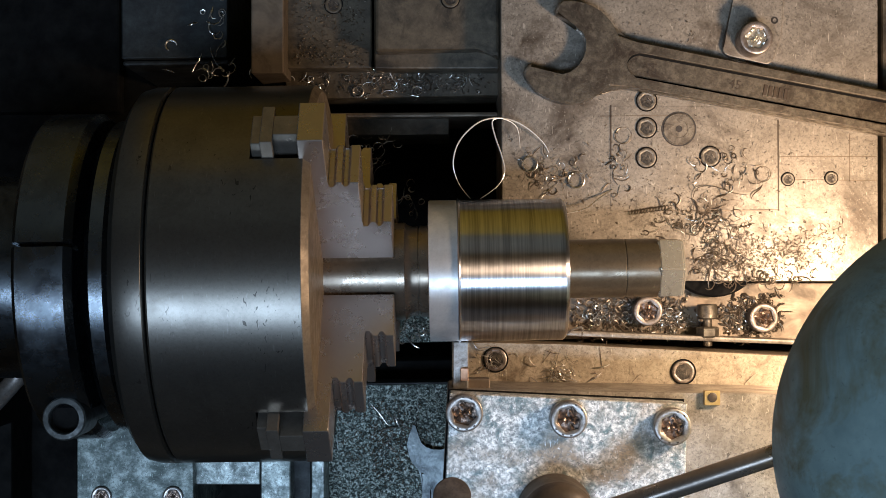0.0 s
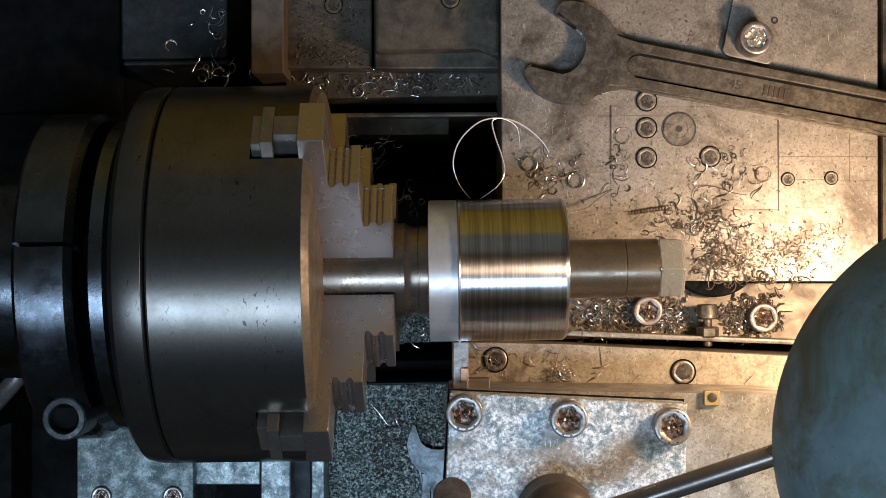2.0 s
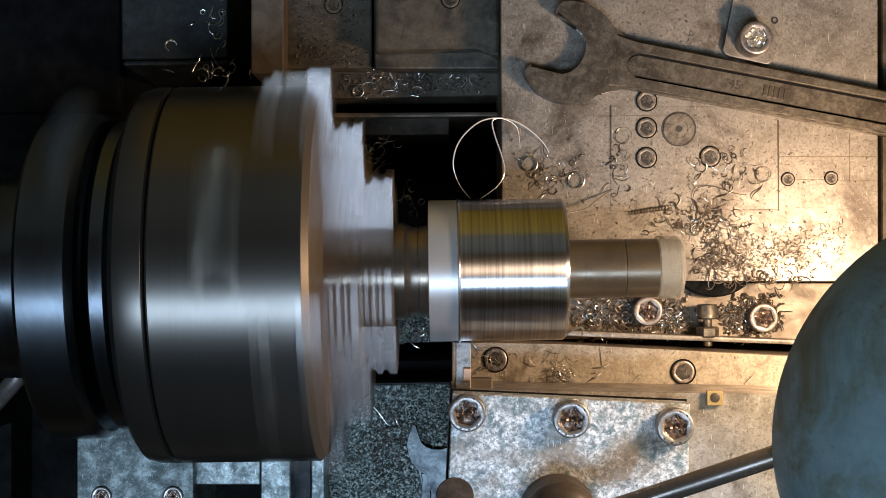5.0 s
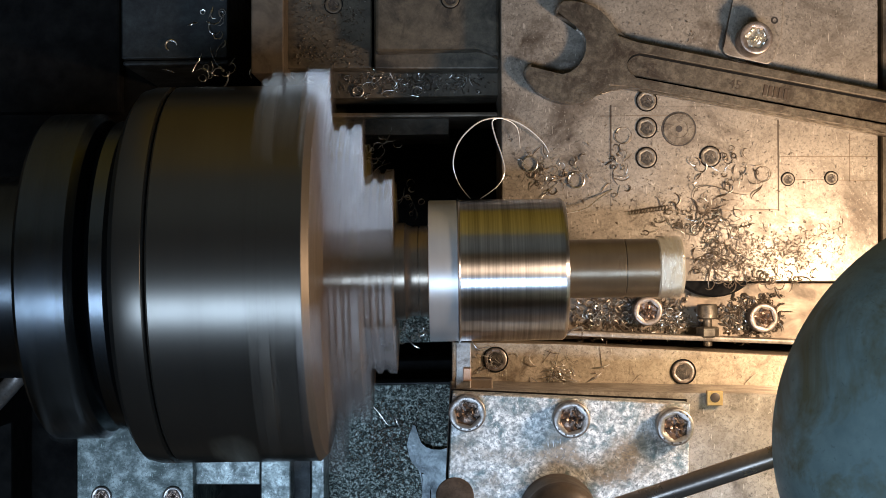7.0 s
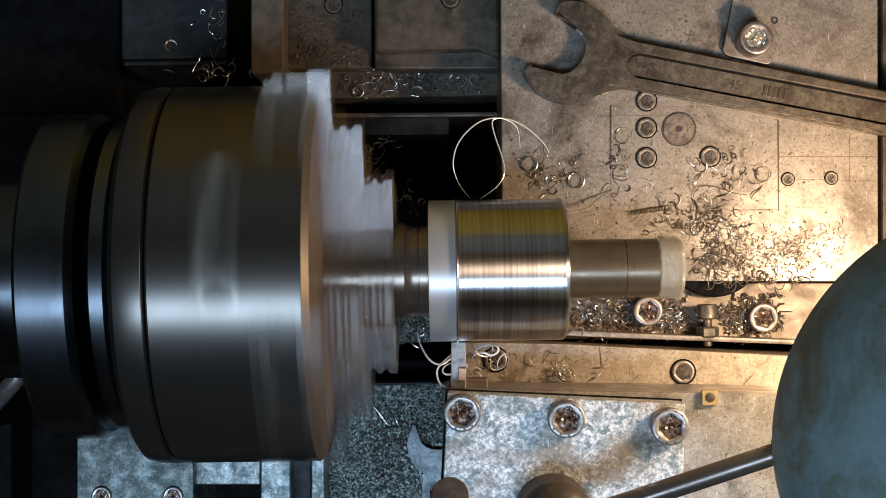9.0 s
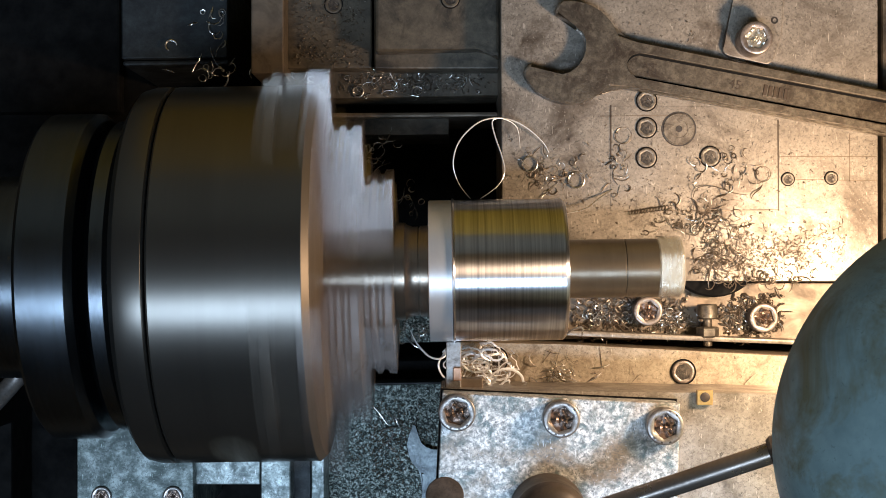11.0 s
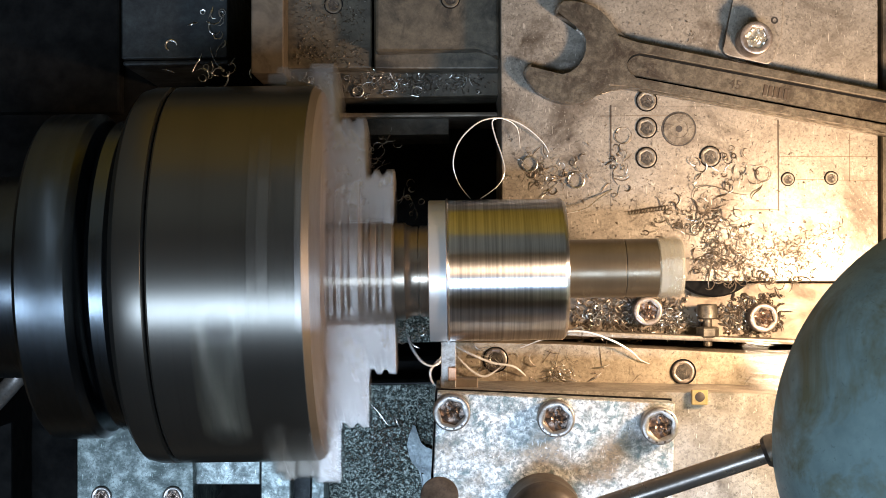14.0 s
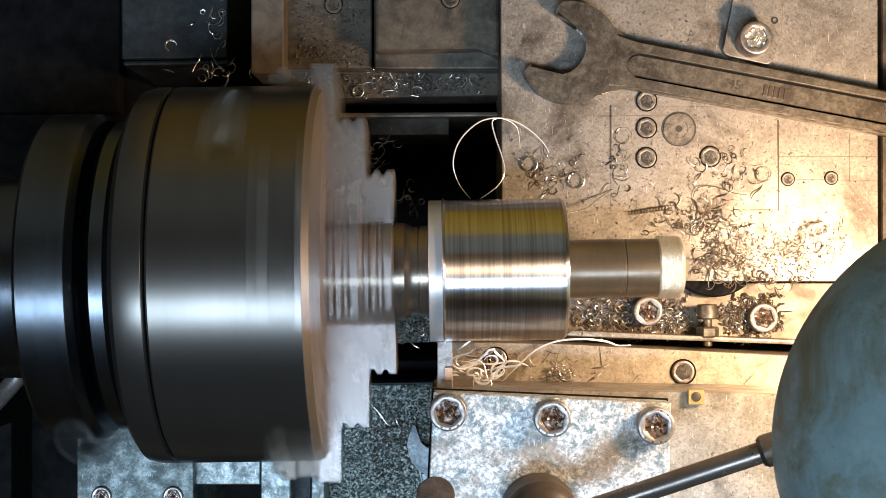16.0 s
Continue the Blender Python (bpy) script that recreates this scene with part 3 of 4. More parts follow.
part("turned_body", revolve([(0.020, 0.0130), (0.0374, 0.0130), (0.03788, 0.0200), (0.03788, 0.0596), (0.0376, 0.0602), (0.0367, 0.0612), (0.0362, 0.0616), (0.015, 0.0620)], 160, "x"), TURNED, work, "mirror-bright freshly turned surface")
cut_band = part("turned_band", revolve([(0.0379, -0.0004), (0.0388, 0.0000), (0.0390, 0.0003), (0.0384, 0.0008), (0.03784, 0.0012), (0.03784, 0.0300)], 160, "x", closed=False), TURNED, work, "freshly cut band at the tool")
part("shaft", revolve([(0.0157, 0.0600), (0.0157, 0.0930), (0.0154, 0.0932), (0.0154, 0.0937), (0.0157, 0.0939), (0.0157, 0.1110), (0.010, 0.1112)], 72, "x"), SHAFT_STEEL, work, "brown steel shaft")
nut = bmesh.new()
revolve([(0.0120, 0.1100), (0.0155, 0.1101), (0.0172, 0.1112), (0.0172, 0.1232), (0.0160, 0.1245), (0.0110, 0.1246)], 6, "x", nut)
bmesh.ops.bevel(nut, geom=nut.edges[:], offset=0.0005, segments=2, affect="EDGES")
moved(nut, pose(0, 0, 0, 33))
part("nut", nut, NUT_STEEL, work, "six-sided steel nut")

# ---- tool post ----
post = thing("tool_post", "steel tool post with clamp plate and cutting tool", "tool post", pose(0, 0, h(0)))


part("base_block", prism([(-0.0020, -0.0631), (0.1599, -0.0678), (0.2289, -0.0709), (0.2276, -0.1417), (-0.0067, -0.1385)], -0.050, 0.004, 0.0008), STEEL_PLATE, post)
part("clamp_plate", prism([(-0.0008, -0.0637), (0.1230, -0.0711), (0.1204, -0.1371), (-0.0054, -0.1354)], 0.0042, 0.020, 0.0006), POST_STEEL, post, "blotchy pale steel clamp plate")
# thin black sheet that shows as an outline round the clamp plate
part("edge_line", prism([(-0.0018, -0.0628), (0.1239, -0.0702), (0.1213, -0.1371), (-0.0064, -0.1354)], 0.0036, 0.0045, 0), BLACK, post, "thin black outline round the clamp plate")
part("tool_holder", prism([(0.0005, -0.0586), (0.0210, -0.0588), (0.0209, -0.0646), (0.0004, -0.0643)], -0.020, -0.006, 0.0005), CAST_BROWN, post, "brown tool shank end")
part("cutting_tool", prism([(0.0014, -0.0384), (0.0096, -0.0385), (0.0092, -0.0633), (0.0010, -0.0632)], -0.012, 0.0, 0.0004), BOLT_STEEL, post, "pale steel cutting tool touching the work")
part("shim", prism([(0.0051, -0.0522), (0.0094, -0.0523), (0.0093, -0.0592), (0.0050, -0.0592)], -0.001, 0.002, 0.0003), COPPER, post, "small copper shim")
part("brass_clip", prism([(0.1342, -0.0656), (0.1426, -0.0657), (0.1424, -0.0735), (0.1341, -0.0734)], 0.0042, 0.008, 0.0003), BRASS, post, "small square brass oiler")
part("clip_stud", moved(revolve([(0.0026, 0.0075), (0.0026, 0.0083), (0.0021, 0.0085), (0.0, 0.0085)], 16), pose(*(0.1383, -0.0692), 0)), HUB_BROWN, post)
part("hub", moved(revolve([(0.0200, 0.0205), (0.0196, 0.046), (0.0184, 0.0505), (0.0160, 0.0540), (0.0110, 0.0565), (0.0, 0.0580)], 64), pose(*(0.0530, -0.1262), 0)), HUB_BROWN, post, "dull round clamping hub")
# thin brown disc drawn for a dark smudge on the clamp plate
part("brown_smudge", moved(revolve([(0.0100, 0.0201), (0.0098, 0.0208), (0.0085, 0.0211), (0.0, 0.0211)], 40), pose(*(-0.0004, -0.1175), 0)), MATT_BROWN, post)
A, B = Vector((*(0.0549, -0.1262), 0.055)), Vector((*(0.1582, -0.0872), 0.085))
part("lever", tube([A.lerp(B, k / 8) for k in range(9)], 0.0052, 20, pointed=False), ROD_STEEL, post, "dull steel clamping lever")
knob = revolve([(0, -0.004), (0.0066, -0.004), (0.0078, -0.002), (0.0078, 0.010), (0.0066, 0.013), (0, 0.013)], 28)
part("lever_knob", moved(knob, Matrix.Translation(B) @ (B - A).to_track_quat("Z", "Y").to_matrix().to_4x4()), BOLT_BLACK, post, "black lever knob")
for p in (0.0066, -0.0736), (0.0605, -0.0776), (0.1140, -0.0822):
    screw = socket_screw("cap_screw", (p[0], p[1]), 20.2, 0.0097, 0.0075, BOLT_STEEL, "bright socket cap screw", 0.006, parent=post)
    screw.matrix_basis = pose(p[0], p[1], 0.0202, 0, 0, random.uniform(0, 60))
    for k, ang in enumerate((20, 48, 200, 232, 262)):
        mark = part("stamp_mark", moved(prism([(-0.0004, -0.0006), (0.0004, -0.0006), (0.0004, 0.0006), (-0.0004, 0.0006)], 0.0072, 0.00757, 0), pose(0, 0, 0, 0, 0, ang) @ pose(0.0083, 0, 0)), BOLT_BLACK, screw, "dark stamped mark")

# ---- machine lamp ----
lamp = thing("machine_lamp", "grey-green enamelled dome lamp shade over the slide", "machine lamp", pose(*LAMP, 10, 0, 0))
RL = 0.1040
outer = [(0.020, 0.0935)] + [(RL * math.sin(a), RL * 0.86 * math.cos(a)) for a in [radians(x) for x in range(16, 92, 5)]]
inner = [(r - 0.0012, z - 0.0012) for r, z in reversed(outer)]
part("shade", revolve(outer + [(RL - 0.0001, -0.0020), (RL - 0.0012, -0.0024)] + inner, 128, closed=False), SHADE_PAINT, lamp)
part("socket", revolve([(0.0215, 0.086), (0.0215, 0.120), (0.018, 0.126), (0.0, 0.127)], 40), BOLT_BLACK, lamp, "black lamp socket")
part("arm", tube([(0, 0, 0.115), (0.03, 0, 0.145), (0.09, 0.01, 0.155), (0.145, 0.02, 0.11), (0.172, 0.03, 0.0), (0.180, 0.02, -0.15), (0.180, -0.03, -0.325)], 0.007, 16, pointed=False), BOLT_BLACK, lamp, "black bent lamp arm")

# ---- spanner on the cross slide ----
def tint_edges(ob, edge):
    """Colour the rounded edges: rubbed bright by handling, or black as a painted shadow outline."""
    if edge:
        ob.data.materials.append(edge)
        for p in ob.data.polygons:
            if 0.15 < p.normal.z < 0.97:
                p.material_index = 1


def spanner(name, label, m, scale, material, jaw_w, head_r, length, shank, tilt=15, marks=(), shallow=0.0, tip=0.60, taper=17, edge=None, stamps=()):
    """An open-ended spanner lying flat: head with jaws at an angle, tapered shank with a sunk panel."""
    t = thing(name, label, "spanner", m)
    th = 0.0085 * scale
    n = 40
    ja = radians(180 - tilt)
    d, s = Vector((math.cos(ja), math.sin(ja))), Vector((-math.sin(ja), math.cos(ja)))
    half = jaw_w / 2
    depth = -head_r * 0.06 - shallow
    tipx = head_r * tip
    pts = []
    a0 = math.asin(half / head_r) + radians(taper)
    # outer round of the head from one jaw tip to the other, round the shank's side
    for i in range(n + 1):
        a = ja + a0 + (2 * math.pi - 2 * a0) * i / n
        pts.append(Vector((math.cos(a), math.sin(a))) * head_r)
    pts.append(d * tipx + s * -half)
    for i in range(9):
        a = -math.pi / 2 + math.pi * i / 8
        pts.append(d * (-depth + 0.0) + s * (half * math.sin(a)) - d * (half * 0.75 * math.cos(a)))
    pts.append(d * tipx + s * half)
    tint_edges(part("head", prism([(p.x, p.y) for p in pts], 0, th, 0.0014 * scale, segs=2), material, t), edge)
    w0, w1 = shank
    L = length
    prof = [(head_r * 0.66, -head_r * 0.74), (head_r * 0.80, -head_r * 0.62), (head_r * 0.97, -w0 * 0.565), (head_r * 1.2, -w0 * 0.525), (head_r * 1.6, -w0 * 0.505), (L, -w1 / 2)]
    prof += [(x, -y) for x, y in reversed(prof)]
    tint_edges(part("shank", prism(prof, th * 0.10, th * 0.55, 0.0009 * scale), material, t), edge)
    e = head_r * 1.12 + w0 * 0.26
    frame_line = [(head_r * 0.86, -w0 * 0.55), (head_r * 1.3, -w0 * 0.47), (L, -w1 * 0.44), (L, -w1 * 0.27), (e, -w0 * 0.27)]
    frame_line += [(e - w0 * 0.27 * math.cos(a), w0 * 0.27 * math.sin(a)) for a in [radians(x) for x in range(-75, 76, 15)]]
    frame_line += [(x, -y) for x, y in reversed(frame_line[:5])]
    tint_edges(part("raised_rim", prism(frame_line, th * 0.5, th * 0.96, 0.0011 * scale, segs=2), material, t), edge)
    g = 0.0011 * scale
    inner = [(L, -w1 * 0.27), (e, -w0 * 0.27)] + [(e - w0 * 0.27 * math.cos(a), w0 * 0.27 * math.sin(a)) for a in [radians(x) for x in range(-75, 76, 15)]] + [(e, w0 * 0.27), (L, w1 * 0.27)]
    lined = [(x + (g if x < e else 0), y - math.copysign(g, y) if abs(y) > 1e-6 else y) for x, y in inner]
    # black line: dirt, and the edge shade of the panel drawn in colour
    part("panel_line", prism(inner + lined[::-1], th * 0.52, th * 0.60, 0), BLACK, t, "dark line of dirt and painted edge shade round the sunk panel")
    for x, words, size, turn in stamps:
        part("stamped_figures", moved(lettering(words, size, 0.0003), pose(x, 0, th * 0.555, 0, 0, turn)), HUB_BROWN, t, "worn dark stamped figures")
    for x, ln in marks:
        n = max(2, round(ln / 0.0032))
        for k in range(n):
            x0 = x + ln * k / n
            part("stamped_mark", prism([(x0, -0.0032), (x0 + ln / n * 0.72, -0.0032), (x0 + ln / n * 0.72, 0.0032), (x0, 0.0032)], th * 0.53, th * 0.60, 0.0003), HUB_BROWN, t, "worn raised stamp")
    return t


big = spanner("open_spanner", "large dark forged open-ended spanner lying on the slide", pose(*(0.0710, 0.1245), h(-59.6), 0, 0, -11.7), 1.15, SPANNER, 0.0320, 0.0294, 0.24, (0.0272, 0.0255), tilt=15.9, marks=((0.1140, 0.0150),), edge=SPANNER_EDGE, stamps=((0.0492, "24", 0.0074, 97), (0.0975, "45", 0.0074, -4)))
# black edge material paints a shadow outline on the small spanner
small = spanner("small_spanner", "small pale plated open-ended spanner in the chip tray", pose(*(-0.0076, -0.1112), h(-139.6), 0, 0, -92), 0.6, SPANNER_PALE, 0.0268, 0.0208, 0.10, (0.0215, 0.0200), tilt=-8, shallow=0.0050, tip=0.84, taper=6, edge=BOLT_BLACK)

# ---- screws ----
for p in (0.1160, 0.0968), (0.1157, 0.0811), (0.1154, 0.0637), (0.1524, 0.0638):
    socket_screw("plate_screw", p, -59.6, 0.0056, 0.0008, PLUG_STEEL, "dark socket screw sunk in the slide plate", 0.0011, "screws of the slide plate", sunk=True)
for p in (0.1973, 0.0500), (0.2225, 0.0503):
    socket_screw("dowel_screw", p, -59.8, 0.0036, 0.0008, PLUG_STEEL, "small round screw sunk in the slide plate", 0.0009, "small screws of the slide plate", sunk=True)
for p in (0.1164, -0.0258), (0.1843, -0.0308):
    socket_screw("channel_screw", p, -80, 0.0086, 0.011, BOLT_OILY, "oily socket cap screw in the chip-filled channel", 0.006, "screws in the channel")
for p in (0.0256, -0.0515), (0.1329, -0.0601):
    socket_screw("slide_screw", p, -49.8, 0.0066, 0.0010, BOLT_OILY, "dark sunk socket screw in the compound slide", 0.0009, "screws of the compound slide", sunk=True)
for p in (-0.2143, -0.1349), (-0.1706, -0.1355):
    socket_screw("apron_screw", p, -100, 0.0062, 0.0020, BOLT_STEEL, "socket screw in the pale plate", 0.0018, "screws of the pale plate")


plug = thing("oil_plug", "flat round steel plug with a centre hole in the slide plate", "plug", pose(*(0.1345, 0.0802), h(-59.9)))
part("disc", revolve([(0.0092, 0), (0.0092, 0.0007), (0.0088, 0.0010), (0.0052, 0.0010), (0.0050, 0.0008), (0.0020, 0.0008), (0.0017, 0.0002), (0, 0.0002)], 48, closed=False), PLUG_STEEL, plug)
part("ring", revolve([(0.0102, 0.0001), (0.0100, 0.0004), (0.0094, 0.0004)], 48, closed=False), BOLT_BLACK, plug, "dark joint round the plug")
part("hole", revolve([(0.0019, 0.0009), (0.0, 0.0009)], 20, closed=False), BOLT_BLACK, plug, "dark centre hole")
strap = thing("clamp_strap", "worn steel clamp strap bolted to the slide plate", "strap")
part("strap_plate", prism([(0.1676, 0.1705), (0.1970, 0.1700), (0.1944, 0.1340), (0.1898, 0.1204), (0.1886, 0.1183), (0.1868, 0.1169), (0.1846, 0.1166), (0.1642, 0.1215), (0.1618, 0.1226), (0.1603, 0.1244), (0.1601, 0.1266), (0.1673, 0.1541)], h(-59.8), h(-56), 0.0006), STEEL_PLATE, strap)
part("pin_hole", moved(revolve([(0.0021, 0), (0.0019, 0.0004), (0.0011, 0.0004)], 24, closed=False), pose(*(0.1903, 0.1419), h(-56))), BOLT_BLACK, strap, "small dark hole")
strap_bolt = socket_screw("strap_bolt", (0.1763, 0.1296), -56, 0.0094, 0.0150, BOLT_OILY, "bright cap screw holding the strap", 0.006)
for c in strap_bolt.children:
    if c.name.startswith("grime"):
        c.data.materials[0] = NUT_STEEL
        tagged(c, "bright worn metal in the socket")
# black disc draws the crescent of shadow under the plate's edge
part("shadow_disc", moved(revolve([(0.0285, 0), (0.0285, 0.0085), (0.0275, 0.0095), (0, 0.0095)], 64), pose(*(0.1563, 0.0104), h(-80))), BLACK, cross, "black disc standing in for the crescent shadow at the plate's edge")
setbolt = thing("set_bolt", "small steel bolt with a nut in the chip-filled channel", "bolt", pose(*(0.1504, -0.0265), h(-66), 90, 0, 0))
part("bolt_head", revolve([(0.0030, -0.0045), (0.0056, -0.0043), (0.0058, -0.0035), (0.0058, 0.0035), (0.0050, 0.0042), (0, 0.0042)], 28), SPANNER, setbolt)
part("bolt_shank", revolve([(0.0026, 0.004), (0.0026, 0.020)], 20), SPANNER, setbolt)
nut2 = revolve([(0.0026, 0.0085), (0.0058, 0.0088), (0.0066, 0.0096), (0.0066, 0.0140), (0.0058, 0.0148), (0.0026, 0.0150)], 6)
part("bolt_nut", nut2, SPANNER, setbolt)
part("bolt_support", prism([(-0.003, -0.014), (0.003, -0.014), (0.003, -0.004), (-0.003, -0.004)], 0.006, 0.016, 0.0004), BOLT_BLACK, setbolt)
for p in (-0.0681, 0.1625), (0.0029, 0.1615):
    socket_screw("block_screw", p, -94.8 if p[0] < -0.03 else -77.8, 0.0052, 0.0008, CAST_DARK, "oily sunk screw in the rear block", 0.0007, "screws of the rear blocks", sunk=True)
slab("tail_casting", [(0.2642, 0.1797), (0.3112, 0.1790), (0.3074, -0.0187), (0.2605, -0.0180)], -204, -90, CAST_DARK, "dark casting beyond the slide plate", "casting", 0.002)
lever2 = thing("change_lever", "grey metal lever beside the spindle", "lever", pose(0, 0, 0))
part("lever_bar", tube([(*(-0.2930, -0.0853), h(-125)), (*(-0.2754, -0.0699), h(-112)), (*(-0.2676, -0.0623), h(-108)), (*(-0.2661, -0.0578), h(-108))], 0.0058, 16, pointed=False), BOLT_STEEL, lever2)
part("lever_foot", prism([(-0.3053, -0.0744), (-0.2875, -0.0747), (-0.2877, -0.0959), (-0.3055, -0.0957)], h(-161), h(-122), 0.001), BLACK, lever2)
(slab("black_pan", [(-0.3254, 0.2112), (-0.2209, 0.2096), (-0.2221, 0.1097), (-0.3265, 0.1113)], -204, -190, BLACK, "near-black pan behind the chuck", "pan", 0.002))


# ---- swarf ----
rnd = random.Random(7)


def wander(n, step, bend, start=(0, 0, 0), lift=0.0, heading=None):
    """A curling line: its heading turns steadily, and the turn itself drifts."""
    a = rnd.uniform(0, 6.28) if heading is None else heading
    k = rnd.uniform(-bend, bend)
    p = Vector(start)
    out = [p.copy()]
    for i in range(n):
        k += rnd.uniform(-bend, bend) * 0.22
        k = max(-bend, min(bend, k))
        a += k
        p = p + Vector((math.cos(a) * step, math.sin(a) * step, 0))
        out.append(p + Vector((0, 0, lift * math.sin(math.pi * i / n) + lift * 0.3 * rnd.random())))
    return out


def litter(name, label, polys, count, z, material, size=(0.002, 0.006), wire=0.00022, lift=0.0012, bend=0.5):
    """Loose curly chips strewn over a patch: (x0, y0, x1, y1, weight) in metres."""
    bm = bmesh.new()
    total = sum(p[4] for p in polys)
    for _ in range(count):
        pick = rnd.uniform(0, total)
        for p in polys:
            pick -= p[4]
            if pick <= 0:
                break
        x = rnd.triangular(min(p[0], p[2]), max(p[0], p[2]))
        y = rnd.triangular(min(p[1], p[3]), max(p[1], p[3]))
        n = rnd.randint(4, 12)
        ln = rnd.uniform(*size)
        tube(wander(n, ln / n, bend, (x, y, h(z) + wire * 0.8), rnd.random() * lift), wire * rnd.uniform(0.6, 1.5), 4, bm, flat=rnd.uniform(0.4, 1.0))
    return tagged(part(name, bm, material), label, "swarf", kind="stuff")


def patch(a, b, weight=1.0):
    return (a[0], a[1], b[0], b[1], weight)


litter("swarf", "bright curly swarf on the slide plate", [patch((0.0338, 0.0713), (0.0809, 0.0404), 4), patch((0.0914, 0.0836), (0.1102, 0.0275), 1.5), patch((0.1388, 0.0681), (0.1826, 0.0412), 2.2), patch((0.1268, 0.0371), (0.1771, 0.0101), 3.5)], 70, -59.7, CHIP, (0.004, 0.013), 0.00024, 0.0030, 0.95)
litter("dull_swarf", "dull brown swarf on the slide plate", [patch((0.0338, 0.0746), (0.0875, 0.0403), 3), patch((0.0882, 0.0837), (0.1069, 0.0242), 2), patch((0.1339, 0.0715), (0.1891, 0.0394), 2.5), patch((0.1105, 0.0422), (0.1788, 0.0100), 6), patch((0.1379, 0.0172), (0.1752, -0.0079), 6), patch((0.1424, -0.0058), (0.2144, -0.0098), 5)], 300, -59.7, CHIP_DARK, (0.003, 0.012), 0.00030, 0.002, 0.85)
litter("hair_swarf", "thin dark curled swarf strewn by the plate's edge", [patch((0.1380, 0.0235), (0.2120, -0.0085), 5), patch((0.1380, 0.0120), (0.1760, -0.0085), 4), patch((0.1000, 0.0440), (0.1800, 0.0150), 2), patch((0.1900, 0.0300), (0.2350, -0.0060), 2)], 520, -59.75, CHIP_DARK, (0.002, 0.0065), 0.00012, 0.0006, 0.9)
litter("fine_swarf", "fine dark metal specks on the slide plate", [patch((0.0324, 0.0911), (0.2472, -0.0090), 10), patch((0.0334, 0.1553), (0.2490, 0.0878), 2), patch((0.1397, 0.0237), (0.2308, -0.0094), 10)], 900, -59.7, CHIP_DARK, (0.0006, 0.0026), 0.00018, 0.0003, 0.8)
litter("channel_swarf", "heaped bright and oily swarf in the channel", [patch((0.0701, -0.0156), (0.1099, -0.0417), 4), patch((0.1052, -0.0188), (0.1484, -0.0429), 5), patch((0.1571, -0.0230), (0.2003, -0.0444), 3)], 240, -79.2, CHIP, (0.002, 0.010), 0.00035, 0.0035, 0.7)
litter("channel_grime", "dark oily chips in the channel", [patch((0.0685, -0.0099), (0.1484, -0.0429), 4), patch((0.1572, -0.0163), (0.2003, -0.0444), 3)], 700, -79.4, CHIP_DARK, (0.002, 0.008), 0.0005, 0.002, 0.7)
litter("ledge_swarf", "curly bright swarf on the rear ledge", [patch((-0.0702, 0.1249), (0.0312, 0.1082), 5), patch((-0.0982, 0.1271), (-0.0669, 0.1090), 1)], 90, -111.6, CHIP, (0.003, 0.012), 0.0003, 0.002, 0.8)
litter("ledge_grit", "dull grit on the rear ledge", [patch((-0.0807, 0.1261), (0.0326, 0.1075), 5)], 420, -111.8, CHIP_DARK, (0.0008, 0.003), 0.0003, 0.001, 0.8)
litter("block_grit", "fine grit on the rear blocks", [patch((-0.0990, 0.1763), (-0.0719, 0.1448), 3), patch((-0.0852, 0.1761), (-0.0581, 0.1446), 3), patch((-0.0715, 0.1758), (-0.0444, 0.1444), 4), patch((-0.0992, 0.1590), (-0.0722, 0.1245), 3), patch((-0.0837, 0.1588), (-0.0567, 0.1243), 3), patch((-0.0683, 0.1586), (-0.0454, 0.1241), 4), patch((-0.0978, 0.1366), (-0.0653, 0.1244), 2), patch((-0.0789, 0.1363), (-0.0454, 0.1241), 2)], 420, -94.8, CHIP_DARK, (0.0006, 0.002), 0.0003, 0.0006, 0.8)
litter("rear_swarf", "bright swarf caught behind the chuck", [patch((-0.1412, 0.1713), (-0.1323, 0.1308), 2), patch((-0.1684, 0.1315), (-0.1112, 0.1184), 3), patch((-0.1534, 0.1678), (-0.1346, 0.1501), 1)], 34, -99.5, CHIP, (0.004, 0.014), 0.00035, 0.003, 0.8)
litter("pit_swarf", "swarf in the dark bed opening", [patch((-0.0611, 0.0880), (-0.0340, 0.0656), 3), patch((-0.0356, 0.0608), (-0.0093, 0.0298), 2), patch((-0.0351, -0.0330), (-0.0123, -0.0467), 3)], 60, -137.5, CHIP, (0.004, 0.014), 0.00035, 0.004, 0.8)
litter("strip_swarf", "thin bent swarf on the compound slide", [patch((0.0397, -0.0431), (0.0814, -0.0679), 4), patch((0.0849, -0.0470), (0.1137, -0.0668), 1.0), patch((0.1234, -0.0653), (0.1912, -0.0727), 1.0)], 18, -49.7, CHIP_DARK, (0.005, 0.018), 0.00016, 0.002, 0.16)
litter("strip_bright_swarf", "bright swarf bits on the compound slide", [patch((0.0106, -0.0426), (0.0362, -0.0624), 3), patch((0.0428, -0.0528), (0.0813, -0.0695), 3)], 60, -49.6, CHIP, (0.002, 0.011), 0.00028, 0.003, 0.4)
litter("tray_chips", "coarse pale chips in the tray", [patch((-0.0753, -0.0737), (-0.0077, -0.1450), 3)], 700, -139.8, CHIP_DARK, (0.0006, 0.0022), 0.00032, 0.0008, 0.9)
litter("tray_strings", "bent pale swarf in the tray", [patch((-0.0467, -0.0904), (-0.0254, -0.1159), 3)], 9, -139.4, CHIP, (0.008, 0.018), 0.0005, 0.003, 0.25)


